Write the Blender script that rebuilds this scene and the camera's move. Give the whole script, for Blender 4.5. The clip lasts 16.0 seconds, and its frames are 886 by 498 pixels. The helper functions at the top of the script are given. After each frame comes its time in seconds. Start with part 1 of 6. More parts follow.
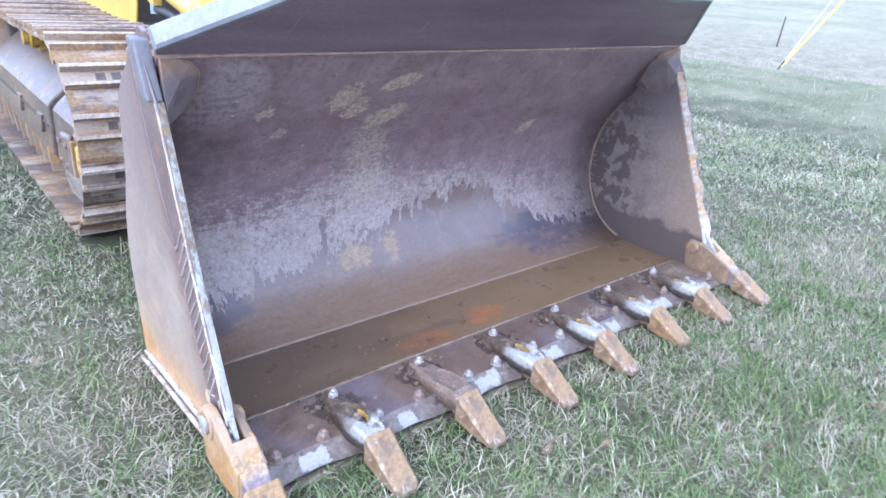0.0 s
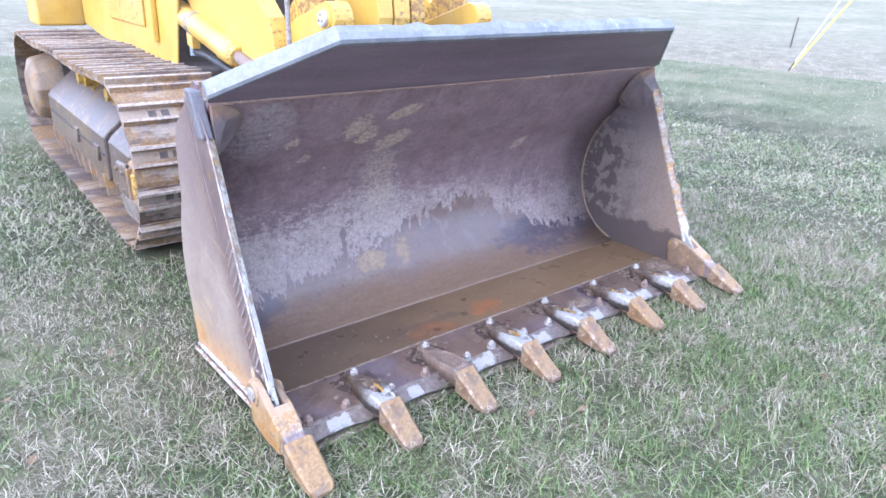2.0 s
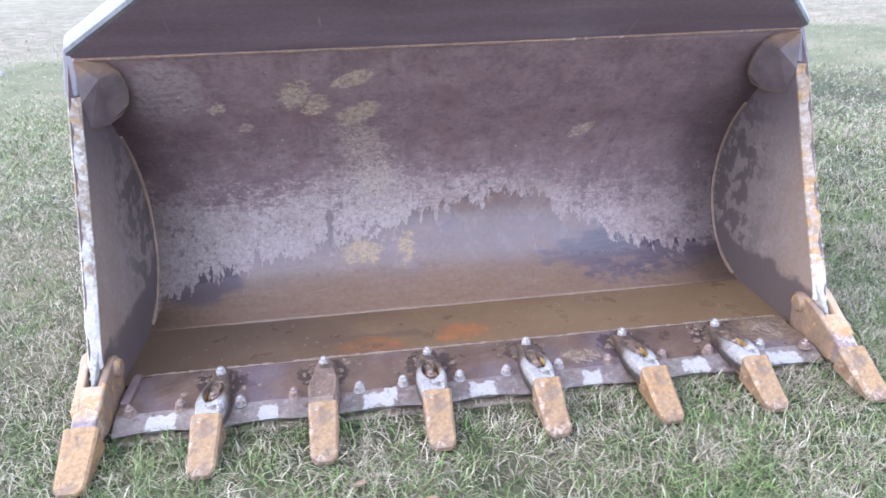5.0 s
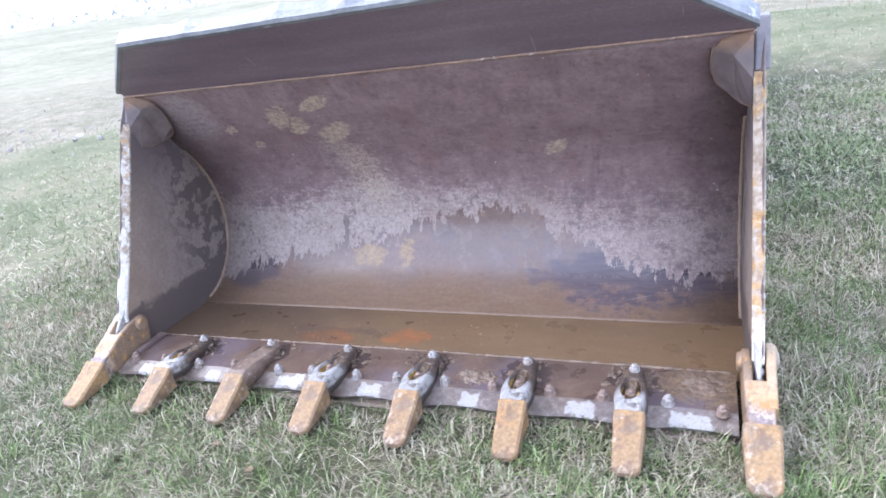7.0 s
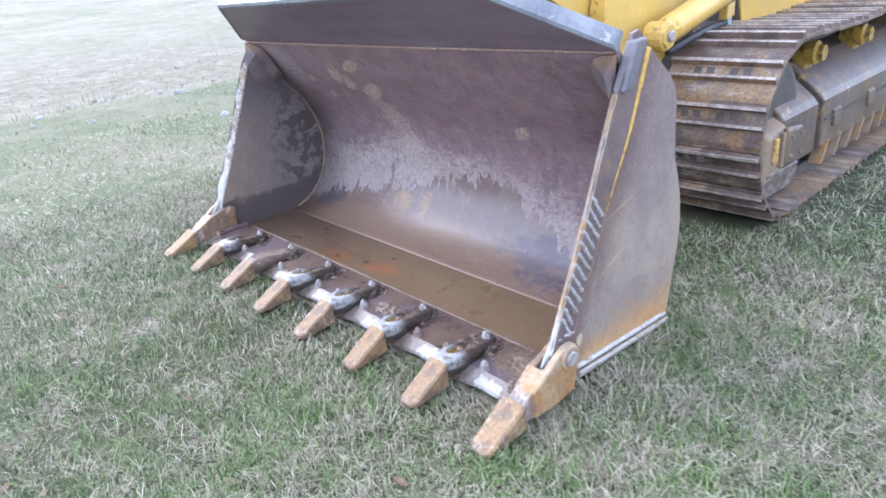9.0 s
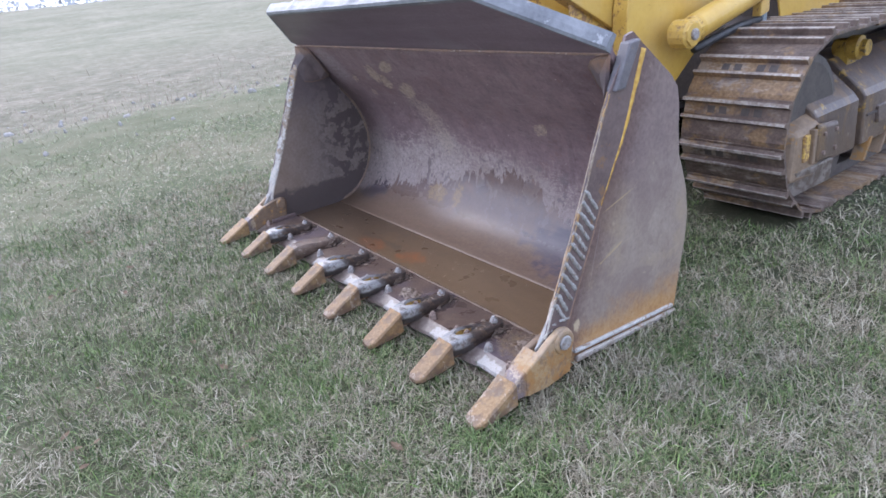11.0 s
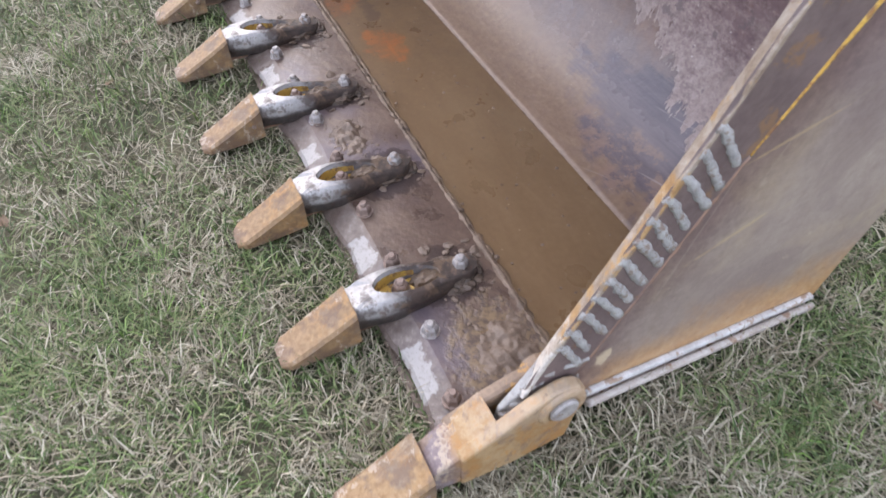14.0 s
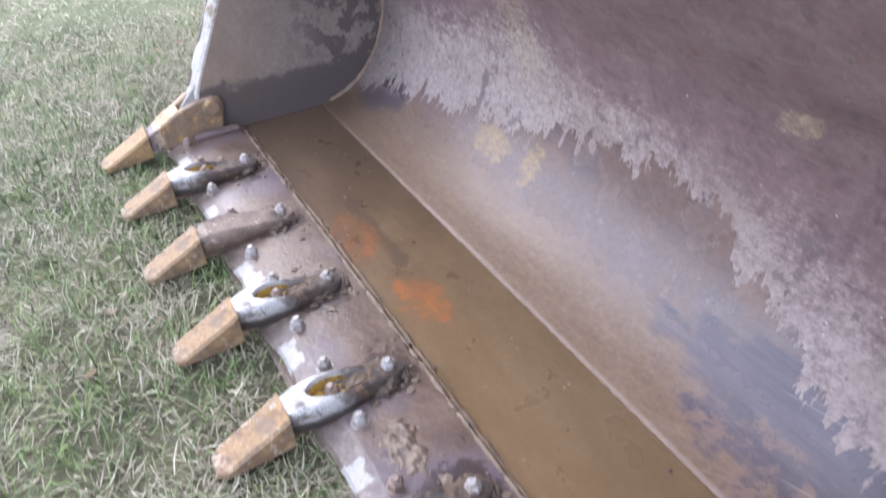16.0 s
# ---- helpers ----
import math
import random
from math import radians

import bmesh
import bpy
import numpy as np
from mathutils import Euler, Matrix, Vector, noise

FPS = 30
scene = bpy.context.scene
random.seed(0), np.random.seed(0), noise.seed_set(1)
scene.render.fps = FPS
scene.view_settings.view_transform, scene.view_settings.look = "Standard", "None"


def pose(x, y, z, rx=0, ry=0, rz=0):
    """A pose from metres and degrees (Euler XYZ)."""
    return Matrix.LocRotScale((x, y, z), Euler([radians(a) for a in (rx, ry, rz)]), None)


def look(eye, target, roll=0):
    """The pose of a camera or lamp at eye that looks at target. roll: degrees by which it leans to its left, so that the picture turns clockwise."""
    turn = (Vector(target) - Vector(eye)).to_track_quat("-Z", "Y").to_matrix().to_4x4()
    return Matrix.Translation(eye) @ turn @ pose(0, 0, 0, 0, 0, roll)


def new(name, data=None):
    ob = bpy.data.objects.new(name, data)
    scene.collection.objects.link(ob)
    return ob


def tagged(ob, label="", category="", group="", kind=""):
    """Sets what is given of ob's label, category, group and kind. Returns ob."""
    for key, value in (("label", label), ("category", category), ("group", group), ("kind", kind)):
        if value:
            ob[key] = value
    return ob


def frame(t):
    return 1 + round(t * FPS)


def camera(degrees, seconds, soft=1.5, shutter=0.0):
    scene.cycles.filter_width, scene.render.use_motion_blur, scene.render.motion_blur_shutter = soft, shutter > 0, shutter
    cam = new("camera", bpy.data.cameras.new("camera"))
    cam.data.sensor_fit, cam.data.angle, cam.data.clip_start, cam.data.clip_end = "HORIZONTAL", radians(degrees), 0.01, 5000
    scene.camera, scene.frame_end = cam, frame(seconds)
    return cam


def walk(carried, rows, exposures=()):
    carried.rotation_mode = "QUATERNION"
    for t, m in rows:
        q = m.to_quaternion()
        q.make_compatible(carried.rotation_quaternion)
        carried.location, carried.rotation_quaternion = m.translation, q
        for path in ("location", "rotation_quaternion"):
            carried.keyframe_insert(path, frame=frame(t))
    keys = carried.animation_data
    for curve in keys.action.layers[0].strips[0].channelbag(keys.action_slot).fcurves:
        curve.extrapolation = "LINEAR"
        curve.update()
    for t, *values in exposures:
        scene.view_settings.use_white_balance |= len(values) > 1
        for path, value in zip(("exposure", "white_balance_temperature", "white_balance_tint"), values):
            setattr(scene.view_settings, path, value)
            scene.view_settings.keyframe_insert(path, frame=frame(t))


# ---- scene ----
cam = camera(67.9, 16.0, soft=1.6, shutter=0.3)
PATH = [
    (0, (-1.816, -1.485, 1.349), (-0.588, -0.119, 0.557), 5.1),
    (0.5, (-1.888, -1.758, 1.465), (-0.721, -0.362, 0.636), 0.1),
    (1, (-1.944, -1.791, 1.467), (-0.744, -0.396, 0.682), 1.0),
    (1.5, (-1.995, -1.854, 1.496), (-0.795, -0.464, 0.704), 2.8),
    (2, (-2.011, -1.863, 1.497), (-0.836, -0.438, 0.728), 2.5),
    (2.5, (-1.997, -1.868, 1.492), (-0.843, -0.417, 0.742), 2.1),
    (3, (-1.909, -1.882, 1.485), (-0.905, -0.333, 0.715), -0.0),
    (3.5, (-1.508, -1.979, 1.418), (-0.873, -0.249, 0.64), 1.5),
    (4, (-1.182, -1.974, 1.393), (-0.663, -0.207, 0.612), 1.4),
    (4.2, (-0.998, -1.94, 1.354), (-0.531, -0.162, 0.566), 1.7),
    (6.3, (0.548, -1.982, 1.369), (0.181, -0.194, 0.55), -8.6),
    (6.5, (0.738, -1.981, 1.324), (0.23, -0.206, 0.555), -8.2),
    (7, (1.094, -1.904, 1.344), (0.363, -0.201, 0.591), -8.8),
    (7.5, (1.356, -1.654, 1.302), (0.476, -0.052, 0.49), -5.6),
    (8, (1.711, -1.462, 1.345), (0.645, -0.012, 0.472), -5.0),
    (8.5, (2.064, -1.422, 1.38), (0.748, -0.156, 0.564), -6.3),
    (9, (2.452, -1.502, 1.382), (1.056, -0.31, 0.589), -5.7),
    (9.2, (2.568, -1.5, 1.403), (1.146, -0.349, 0.594), -6.5),
    (11.3, (2.745, -1.39, 1.401), (1.197, -0.411, 0.597), -6.6),
    (11.5, (2.652, -1.293, 1.337), (1.116, -0.386, 0.431), -6.7),
    (12, (2.482, -1.043, 1.358), (0.971, -0.239, 0.322), -8.6),
    (12.5, (2.381, -0.73, 1.254), (0.884, -0.063, 0.108), -8.0),
    (13, (2.244, -0.546, 1.199), (0.795, -0.122, -0.112), -7.2),
    (13.5, (1.905, -0.45, 1.163), (0.63, 0.055, -0.293), -1.6),
    (14, (1.683, -0.401, 1.156), (0.503, 0.138, -0.366), -1.2),
    (14.5, (1.505, -0.329, 1.185), (0.292, 0.136, -0.336), -2.5),
    (15, (1.299, -0.37, 1.157), (0.082, 0.248, -0.306), -1.3),
    (15.5, (1.189, -0.406, 1.158), (-0.034, 0.292, -0.263), 0.0),
    (16, (1.11, -0.388, 1.219), (-0.24, 0.388, -0.037), -1.4),
]
EXPOSURES = [
    (0.0, 1.75, 5050, 13), (1.0, 1.7, 5150, 14), (2.0, 1.74, 5200, 17), (4.0, 1.77, 5450, 18), (7.0, 1.82, 5600, 15), (9.0, 1.7, 5450, 15), (9.2, 1.98, 5500, 15),
    (11.5, 0.96, 5650, 17), (12.0, 1.2, 5750, 16), (12.5, 1.37, 5900, 15), (13.0, 1.15, 6000, 15), (14.0, 1.28, 6200, 16), (14.5, 1.5, 6100, 16), (15.0, 1.57, 6050, 16), (16.0, 1.76, 5850, 15),
]
walk(cam, [(t, look(eye, target, roll)) for t, eye, target, roll in PATH], EXPOSURES)

# ---- world and light ----
SUN_FROM = Vector((-0.76, -0.1, 0.68)).normalized()
world = bpy.data.worlds.new("world")
scene.world = world
world.use_nodes = True
wn = world.node_tree.nodes
wn.clear()
w_out = wn.new("ShaderNodeOutputWorld")
w_bg = wn.new("ShaderNodeBackground")
w_sky = wn.new("ShaderNodeTexSky")
w_sky.sky_type = "NISHITA"
w_sky.sun_disc = False
w_sky.sun_elevation = math.asin(SUN_FROM.z)
w_sky.sun_rotation = math.atan2(SUN_FROM.x, SUN_FROM.y)
w_sky.air_density = 1.0
w_sky.dust_density = 4.0
w_bg.inputs[1].default_value = 0.15
w_mix = wn.new("ShaderNodeMix")          # thin cloud over the blue
w_mix.data_type = "RGBA"
w_mix.inputs[0].default_value = 0.6
w_mix.inputs[7].default_value = (8.8, 9.4, 10.4, 1)
world.node_tree.links.new(w_sky.outputs[0], w_mix.inputs[6])
world.node_tree.links.new(w_mix.outputs[2], w_bg.inputs[0])
world.node_tree.links.new(w_bg.outputs[0], w_out.inputs[0])
sun = new("sun", bpy.data.lights.new("sun", "SUN"))
sun.data.energy = 0.5
sun.data.angle = radians(40)
sun.data.color = (1.0, 0.97, 0.93)
sun.matrix_basis = look(SUN_FROM * 30, (0, 0, 0))

GROUND = -0.03


# ---- node helpers ----
class Mat:
    """A small writer of node materials: values are sockets or numbers."""

    def __init__(self, name):
        self.m = bpy.data.materials.new(name)
        self.m.use_nodes = True
        self.t = self.m.node_tree
        self.t.nodes.clear()
        self.out = self.t.nodes.new("ShaderNodeOutputMaterial")
        self.b = self.t.nodes.new("ShaderNodeBsdfPrincipled")
        self.t.links.new(self.b.outputs[0], self.out.inputs[0])
        self.co = self.t.nodes.new("ShaderNodeTexCoord").outputs["Object"]
        sep = self.t.nodes.new("ShaderNodeSeparateXYZ")
        self.t.links.new(self.co, sep.inputs[0])
        self.x, self.y, self.z = sep.outputs

    def put(self, sock, v):
        if isinstance(v, bpy.types.NodeSocket):
            self.t.links.new(v, sock)
        elif isinstance(v, tuple) and len(v) == 3 and sock.type == "RGBA":
            sock.default_value = (*v, 1)
        elif isinstance(v, (int, float)) and sock.type == "RGBA":
            sock.default_value = (v, v, v, 1)
        else:
            sock.default_value = v

    def math(self, op, a, b=0.0, c=None, clamp=False):
        n = self.t.nodes.new("ShaderNodeMath")
        n.operation, n.use_clamp = op, clamp
        self.put(n.inputs[0], a)
        self.put(n.inputs[1], b)
        if c is not None:
            self.put(n.inputs[2], c)
        return n.outputs[0]

    def add(self, a, b):
        return self.math("ADD", a, b)

    def sub(self, a, b):
        return self.math("SUBTRACT", a, b)

    def mul(self, a, b):
        return self.math("MULTIPLY", a, b)

    def mx(self, a, b):
        return self.math("MAXIMUM", a, b)

    def vec(self, x, y, z):
        n = self.t.nodes.new("ShaderNodeCombineXYZ")
        for k, v in enumerate((x, y, z)):
            self.put(n.inputs[k], v)
        return n.outputs[0]

    def scaled(self, sx, sy, sz):
        return self.vec(self.mul(self.x, sx), self.mul(self.y, sy), self.mul(self.z, sz))

    def noise(self, scale, detail=4, rough=0.55, co=None, dist=0.0):
        n = self.t.nodes.new("ShaderNodeTexNoise")
        n.inputs["Scale"].default_value = scale
        n.inputs["Detail"].default_value = detail
        n.inputs["Roughness"].default_value = rough
        n.inputs["Distortion"].default_value = dist
        self.put(n.inputs["Vector"], co if co is not None else self.co)
        return n.outputs[0]

    def voronoi(self, scale, co=None):
        n = self.t.nodes.new("ShaderNodeTexVoronoi")
        n.inputs["Scale"].default_value = scale
        self.put(n.inputs["Vector"], co if co is not None else self.co)
        return n.outputs[0]

    def step(self, v, lo, hi):
        n = self.t.nodes.new("ShaderNodeMapRange")
        n.interpolation_type = "SMOOTHSTEP"
        self.put(n.inputs[0], v)
        self.put(n.inputs[1], lo)
        self.put(n.inputs[2], hi)
        return n.outputs[0]

    def mix(self, f, a, b):
        n = self.t.nodes.new("ShaderNodeMix")
        n.data_type = "RGBA"
        self.put(n.inputs[0], f)
        self.put(n.inputs[6], a)
        self.put(n.inputs[7], b)
        return n.outputs[2]

    def ramp(self, f, stops):
        n = self.t.nodes.new("ShaderNodeValToRGB")
        e = n.color_ramp.elements
        while len(e) < len(stops):
            e.new(0.5)
        for k, (p, c) in enumerate(stops):
            e[k].position = p
            e[k].color = (*c, 1) if isinstance(c, tuple) else (c, c, c, 1)
        self.put(n.inputs[0], f)
        return n.outputs[0]

    def blob(self, x0, z0, rx, rz, u=None, v=None, warp=None):
        """1 inside an ellipse round (x0, z0), 0 outside, with a soft rim."""
        u = self.x if u is None else u
        v = self.z if v is None else v
        a = self.math("POWER", self.math("DIVIDE", self.sub(u, x0), rx), 2.0)
        b = self.math("POWER", self.math("DIVIDE", self.sub(v, z0), rz), 2.0)
        d = self.add(a, b)
        if warp is not None:
            d = self.add(d, warp)
        return self.step(d, 1.25, 0.55)

    def random(self):
        return self.t.nodes.new("ShaderNodeObjectInfo").outputs["Random"]

    def island(self):
        return self.t.nodes.new("ShaderNodeNewGeometry").outputs["Random Per Island"]

    def bump(self, h, strength=0.3, dist=0.01):
        n = self.t.nodes.new("ShaderNodeBump")
        n.inputs["Strength"].default_value = strength
        n.inputs["Distance"].default_value = dist
        self.put(n.inputs["Height"], h)
        self.put(self.b.inputs["Normal"], n.outputs[0])

    def done(self, colour, rough=0.6, metal=0.0, spec=0.5):
        self.put(self.b.inputs["Base Color"], colour)
        self.put(self.b.inputs["Roughness"], rough)
        self.put(self.b.inputs["Metallic"], metal)
        self.b.inputs["Specular IOR Level"].default_value = spec
        return self.m


# ---- materials ----
def mat_back_sheet():
    m = Mat("bucket_back_sheet")
    big = m.noise(2.2, 5)
    mid = m.noise(9, 6, 0.62)
    fine = m.noise(55, 5, 0.68)
    grain = m.noise(130, 4, 0.7)
    streak = m.noise(1.0, 5, 0.62, m.scaled(20, 6, 3.2))
    drag = m.noise(1.0, 6, 0.7, m.scaled(11, 60, 75))
    scuff = m.noise(1.0, 6, 0.72, m.vec(m.mul(m.add(m.x, m.mul(m.z, 0.35)), 7), m.mul(m.y, 20), m.mul(m.sub(m.z, m.mul(m.x, 0.1)), 22)))
    # dark upper plate, red-brown, mottled and rubbed
    upper = m.ramp(m.add(m.mul(mid, 0.5), m.mul(fine, 0.5)), [(0.3, (0.108, 0.07, 0.074)), (0.48, (0.178, 0.12, 0.122)), (0.6, (0.226, 0.157, 0.155)), (0.74, (0.3, 0.224, 0.214))])
    rusty = m.step(m.add(m.mul(m.noise(7, 5, 0.68), 0.6), m.mul(fine, 0.4)), 0.53, 0.63)
    upper = m.mix(m.mul(rusty, 0.5), upper, (0.14, 0.068, 0.058))
    blot = m.noise(26, 6, 0.72)
    upper = m.mix(m.mul(m.step(blot, 0.54, 0.64), 0.45), upper, (0.085, 0.052, 0.054))
    upper = m.mix(m.mul(m.step(m.add(m.mul(m.noise(21, 6, 0.75), 0.7), m.mul(scuff, 0.3)), 0.55, 0.63), 0.35), upper, (0.25, 0.2, 0.185))
    rain = m.noise(1.0, 5, 0.65, m.scaled(17, 3, 2.4))
    upper = m.mix(m.mul(m.step(rain, 0.55, 0.68), 0.35), upper, (0.088, 0.06, 0.068))
    rub = m.step(m.add(m.mul(scuff, 0.65), m.mul(grain, 0.35)), 0.53, 0.63)
    upper = m.mix(m.mul(rub, 0.4), upper, (0.26, 0.212, 0.2))
    bare = m.mul(m.blob(-1.02, 0.93, 0.13, 0.13, warp=m.mul(m.sub(mid, 0.5), 3.2)), m.step(m.add(m.mul(fine, 0.6), m.mul(drag, 0.4)), 0.4, 0.56))
    upper = m.mix(m.mul(bare, 0.55), upper, (0.3, 0.262, 0.25))
    # dried film: thick low down, thinning upwards into grains and drag marks
    film = m.ramp(m.add(m.mul(grain, 0.4), m.mul(fine, 0.6)), [(0.3, (0.175, 0.134, 0.124)), (0.44, (0.27, 0.215, 0.196)), (0.56, (0.355, 0.292, 0.266)), (0.72, (0.47, 0.395, 0.35))])
    tint = m.step(m.noise(4.2, 5, 0.65), 0.45, 0.64)
    film = m.mix(m.mul(tint, 0.55), film, (0.24, 0.185, 0.16))
    film = m.mix(m.mul(m.step(blot, 0.5, 0.62), 0.4), film, (0.2, 0.158, 0.148))
    high = m.step(m.z, 0.66, 0.27)
    column = m.blob(-0.34, 0.55, 0.17, 0.3, warp=m.mul(m.sub(mid, 0.5), 2.6), u=m.add(m.x, m.mul(m.sub(m.z, 0.55), 0.25)))
    rightward = m.step(m.x, 0.25, 0.75)
    cover = m.add(m.add(m.mul(high, 0.78), m.mul(column, 0.3)), m.mul(m.step(m.x, 0.1, -0.6), 0.06))
    cover = m.sub(cover, m.mul(rightward, 0.13))
    broken = m.add(m.add(m.mul(m.sub(grain, 0.5), 1.0), m.mul(m.sub(drag, 0.5), 1.25)), m.add(m.mul(m.sub(mid, 0.5), 1.3), m.mul(m.sub(fine, 0.5), 0.9)))
    fade = m.mul(m.step(m.add(cover, broken), 0.26, 0.74), m.sub(0.88, m.mul(rightward, 0.22)))
    fade = m.mul(fade, m.step(m.z, 0.92, 0.68))
    warm = m.mul(m.step(m.add(m.x, m.mul(m.sub(big, 0.5), 1.2)), 0.15, 0.85), m.step(m.z, 0.3, 0.42))
    film = m.mix(m.mul(warm, 0.4), film, (0.23, 0.18, 0.155))
    # ragged lower rim of the film, with drips and loose islands
    t = m.math("DIVIDE", m.add(m.x, 1.3), 2.6)
    rim = m.ramp(t, [(0.0, 0.05), (0.18, 0.175), (0.27, 0.19), (0.38, 0.25), (0.46, 0.335), (0.58, 0.385), (0.665, 0.375), (0.685, 0.29), (0.735, 0.27), (0.785, 0.165), (0.9, 0.1), (0.97, 0.12), (1.0, 0.15)])
    blocky = m.noise(1.0, 3, 0.75, m.scaled(34, 5, 13))
    drip = m.add(m.mul(m.sub(streak, 0.5), 0.2), m.mul(m.sub(blocky, 0.5), 0.2))
    drip = m.add(drip, m.add(m.mul(m.sub(grain, 0.5), 0.02), m.mul(m.sub(m.noise(26, 4, 0.6), 0.5), 0.07)))
    over = m.sub(m.sub(m.z, rim), drip)
    below = m.step(over, 0.004, -0.004)
    crust = m.mul(m.step(over, 0.12, 0.0), m.add(0.3, m.mul(m.step(m.add(m.mul(fine, 0.5), m.mul(drag, 0.5)), 0.4, 0.56), 0.6)))
    col = m.mix(m.mx(fade, crust), upper, film)
    # holes in the film where the plate shows
    hole = m.mul(m.step(m.add(m.mul(m.noise(17, 4, 0.6), 0.7), m.mul(blocky, 0.3)), 0.58, 0.6), m.step(m.z, 0.55, 0.4))
    col = m.mix(m.mul(hole, 0.75), col, (0.13, 0.098, 0.102))
    # wet plate under the rim runs into brown mud
    wet = m.ramp(m.add(m.mul(mid, 0.4), m.mul(fine, 0.6)), [(0.3, (0.112, 0.078, 0.072)), (0.5, (0.158, 0.112, 0.1)), (0.72, (0.212, 0.152, 0.13))])
    mud_z = m.add(m.z, m.add(m.mul(m.sub(big, 0.5), 0.12), m.mul(m.sub(drag, 0.5), 0.06)))
    mud = m.ramp(m.add(m.mul(fine, 0.55), m.mul(drag, 0.45)), [(0.32, (0.125, 0.075, 0.045)), (0.52, (0.175, 0.112, 0.07)), (0.72, (0.228, 0.156, 0.102))])
    wet = m.mix(m.mul(m.step(m.noise(8, 5, 0.66), 0.5, 0.66), 0.5), wet, (0.2, 0.125, 0.1))
    # grey-violet patches keep part of the sky sheen in the colour
    wet = m.mix(m.mul(m.step(m.noise(5, 5, 0.6), 0.5, 0.64), 0.38), wet, (0.124, 0.108, 0.124))
    wet = m.mix(m.mul(m.step(m.noise(33, 5, 0.7), 0.58, 0.66), 0.35), wet, (0.23, 0.14, 0.1))
    lowc = m.mix(m.mul(m.step(mud_z, 0.2, 0.04), 0.9), wet, mud)
    rub2 = m.noise(1.0, 6, 0.72, m.scaled(5, 14, 60))
    lowc = m.mix(m.mul(m.step(rub2, 0.46, 0.7), 0.16), lowc, (0.25, 0.185, 0.165))
    sooty = m.add(m.mul(m.sub(m.noise(11, 5, 0.72), 0.5), 2.2), m.mul(m.sub(rub2, 0.5), 1.3))
    dark = m.blob(0.84, 0.115, 0.42, 0.085, warp=sooty)
    lowc = m.mix(m.mul(dark, 0.85), lowc, m.ramp(rub2, [(0.35, (0.055, 0.046, 0.064)), (0.62, (0.105, 0.084, 0.1))]))
    lick = m.mul(m.blob(0.8, 0.06, 0.3, 0.035, warp=sooty), m.step(m.noise(19, 5, 0.7), 0.46, 0.6))
    lowc = m.mix(m.mul(lick, 0.6), lowc, (0.225, 0.14, 0.1))
    dark2 = m.blob(-1.05, 0.12, 0.16, 0.07, warp=sooty)
    lowc = m.mix(m.mul(dark2, 0.7), lowc, (0.08, 0.068, 0.085))
    col = m.mix(below, col, lowc)
    # pale dried clods thrown on the plate, crumbly at their rims
    tan = None
    for x0, z0, rx, rz, k in ((-0.37, 0.955, 0.08, 0.03, 1.6), (-0.58, 0.9, 0.055, 0.055, 4.6), (-0.51, 0.855, 0.05, 0.04, 4.6), (-0.36, 0.81, 0.085, 0.045, 2.6), (0.56, 0.67, 0.05, 0.028, 4.2), (-0.78, 0.77, 0.03, 0.018, 5.0), (-0.86, 0.86, 0.03, 0.02, 5.0)):
        edge = m.mul(m.sub(m.add(m.mul(m.noise(30, 6, 0.75), 0.5), m.mul(m.noise(1.0, 5, 0.7, m.scaled(26, 20, 60)), 0.5)), 0.5), k * 1.9)
        b = m.mul(m.blob(x0, z0, rx, rz, warp=edge, v=m.sub(m.z, m.mul(m.sub(m.x, x0), 0.3))), m.add(0.3, m.mul(m.step(m.add(m.mul(m.noise(210, 3, 0.6), 0.55), m.mul(fine, 0.45)), 0.38, 0.6), 0.7)))
        tan = b if tan is None else m.mx(tan, b)
    col = m.mix(m.mul(tan, 0.85), col, m.ramp(fine, [(0.35, (0.29, 0.215, 0.145)), (0.65, (0.5, 0.395, 0.275))]))
    trail = m.mul(m.blob(-0.34, 0.6, 0.085, 0.2, warp=m.add(m.mul(m.sub(drag, 0.5), 4), m.mul(m.sub(m.noise(13, 5, 0.65), 0.5), 4)), u=m.add(m.x, m.mul(m.sub(m.z, 0.6), 0.22))), m.step(m.add(m.mul(grain, 0.6), m.mul(fine, 0.4)), 0.42, 0.56))
    col = m.mix(m.mul(trail, 0.6), col, (0.38, 0.305, 0.235))
    yel = m.mx(m.blob(-0.385, 0.18, 0.1, 0.04, warp=m.mul(m.sub(m.noise(25, 5, 0.75), 0.5), 7)), m.blob(-0.19, 0.19, 0.035, 0.06, warp=m.mul(m.sub(m.noise(31, 5, 0.75), 0.5), 8)))
    yel = m.mul(yel, m.step(m.add(m.mul(grain, 0.5), m.mul(fine, 0.5)), 0.4, 0.5))
    col = m.mix(m.mul(yel, 0.6), col, m.ramp(grain, [(0.4, (0.24, 0.15, 0.065)), (0.6, (0.42, 0.29, 0.14))]))
    spot = m.mx(m.blob(-0.512, 0.33, 0.02, 0.032, warp=m.mul(m.sub(fine, 0.5), 1.5)), m.blob(-0.515, 0.265, 0.012, 0.07, warp=m.mul(m.sub(fine, 0.5), 1.5)))
    col = m.mix(m.mul(spot, 0.75), col, (0.115, 0.085, 0.085))
    # pale scratches and small chips
    scr = m.noise(1.0, 2, 0.4, m.vec(m.mul(m.add(m.x, m.mul(m.z, 0.4)), 3), m.mul(m.y, 1), m.mul(m.sub(m.z, m.mul(m.x, 0.12)), 160)))
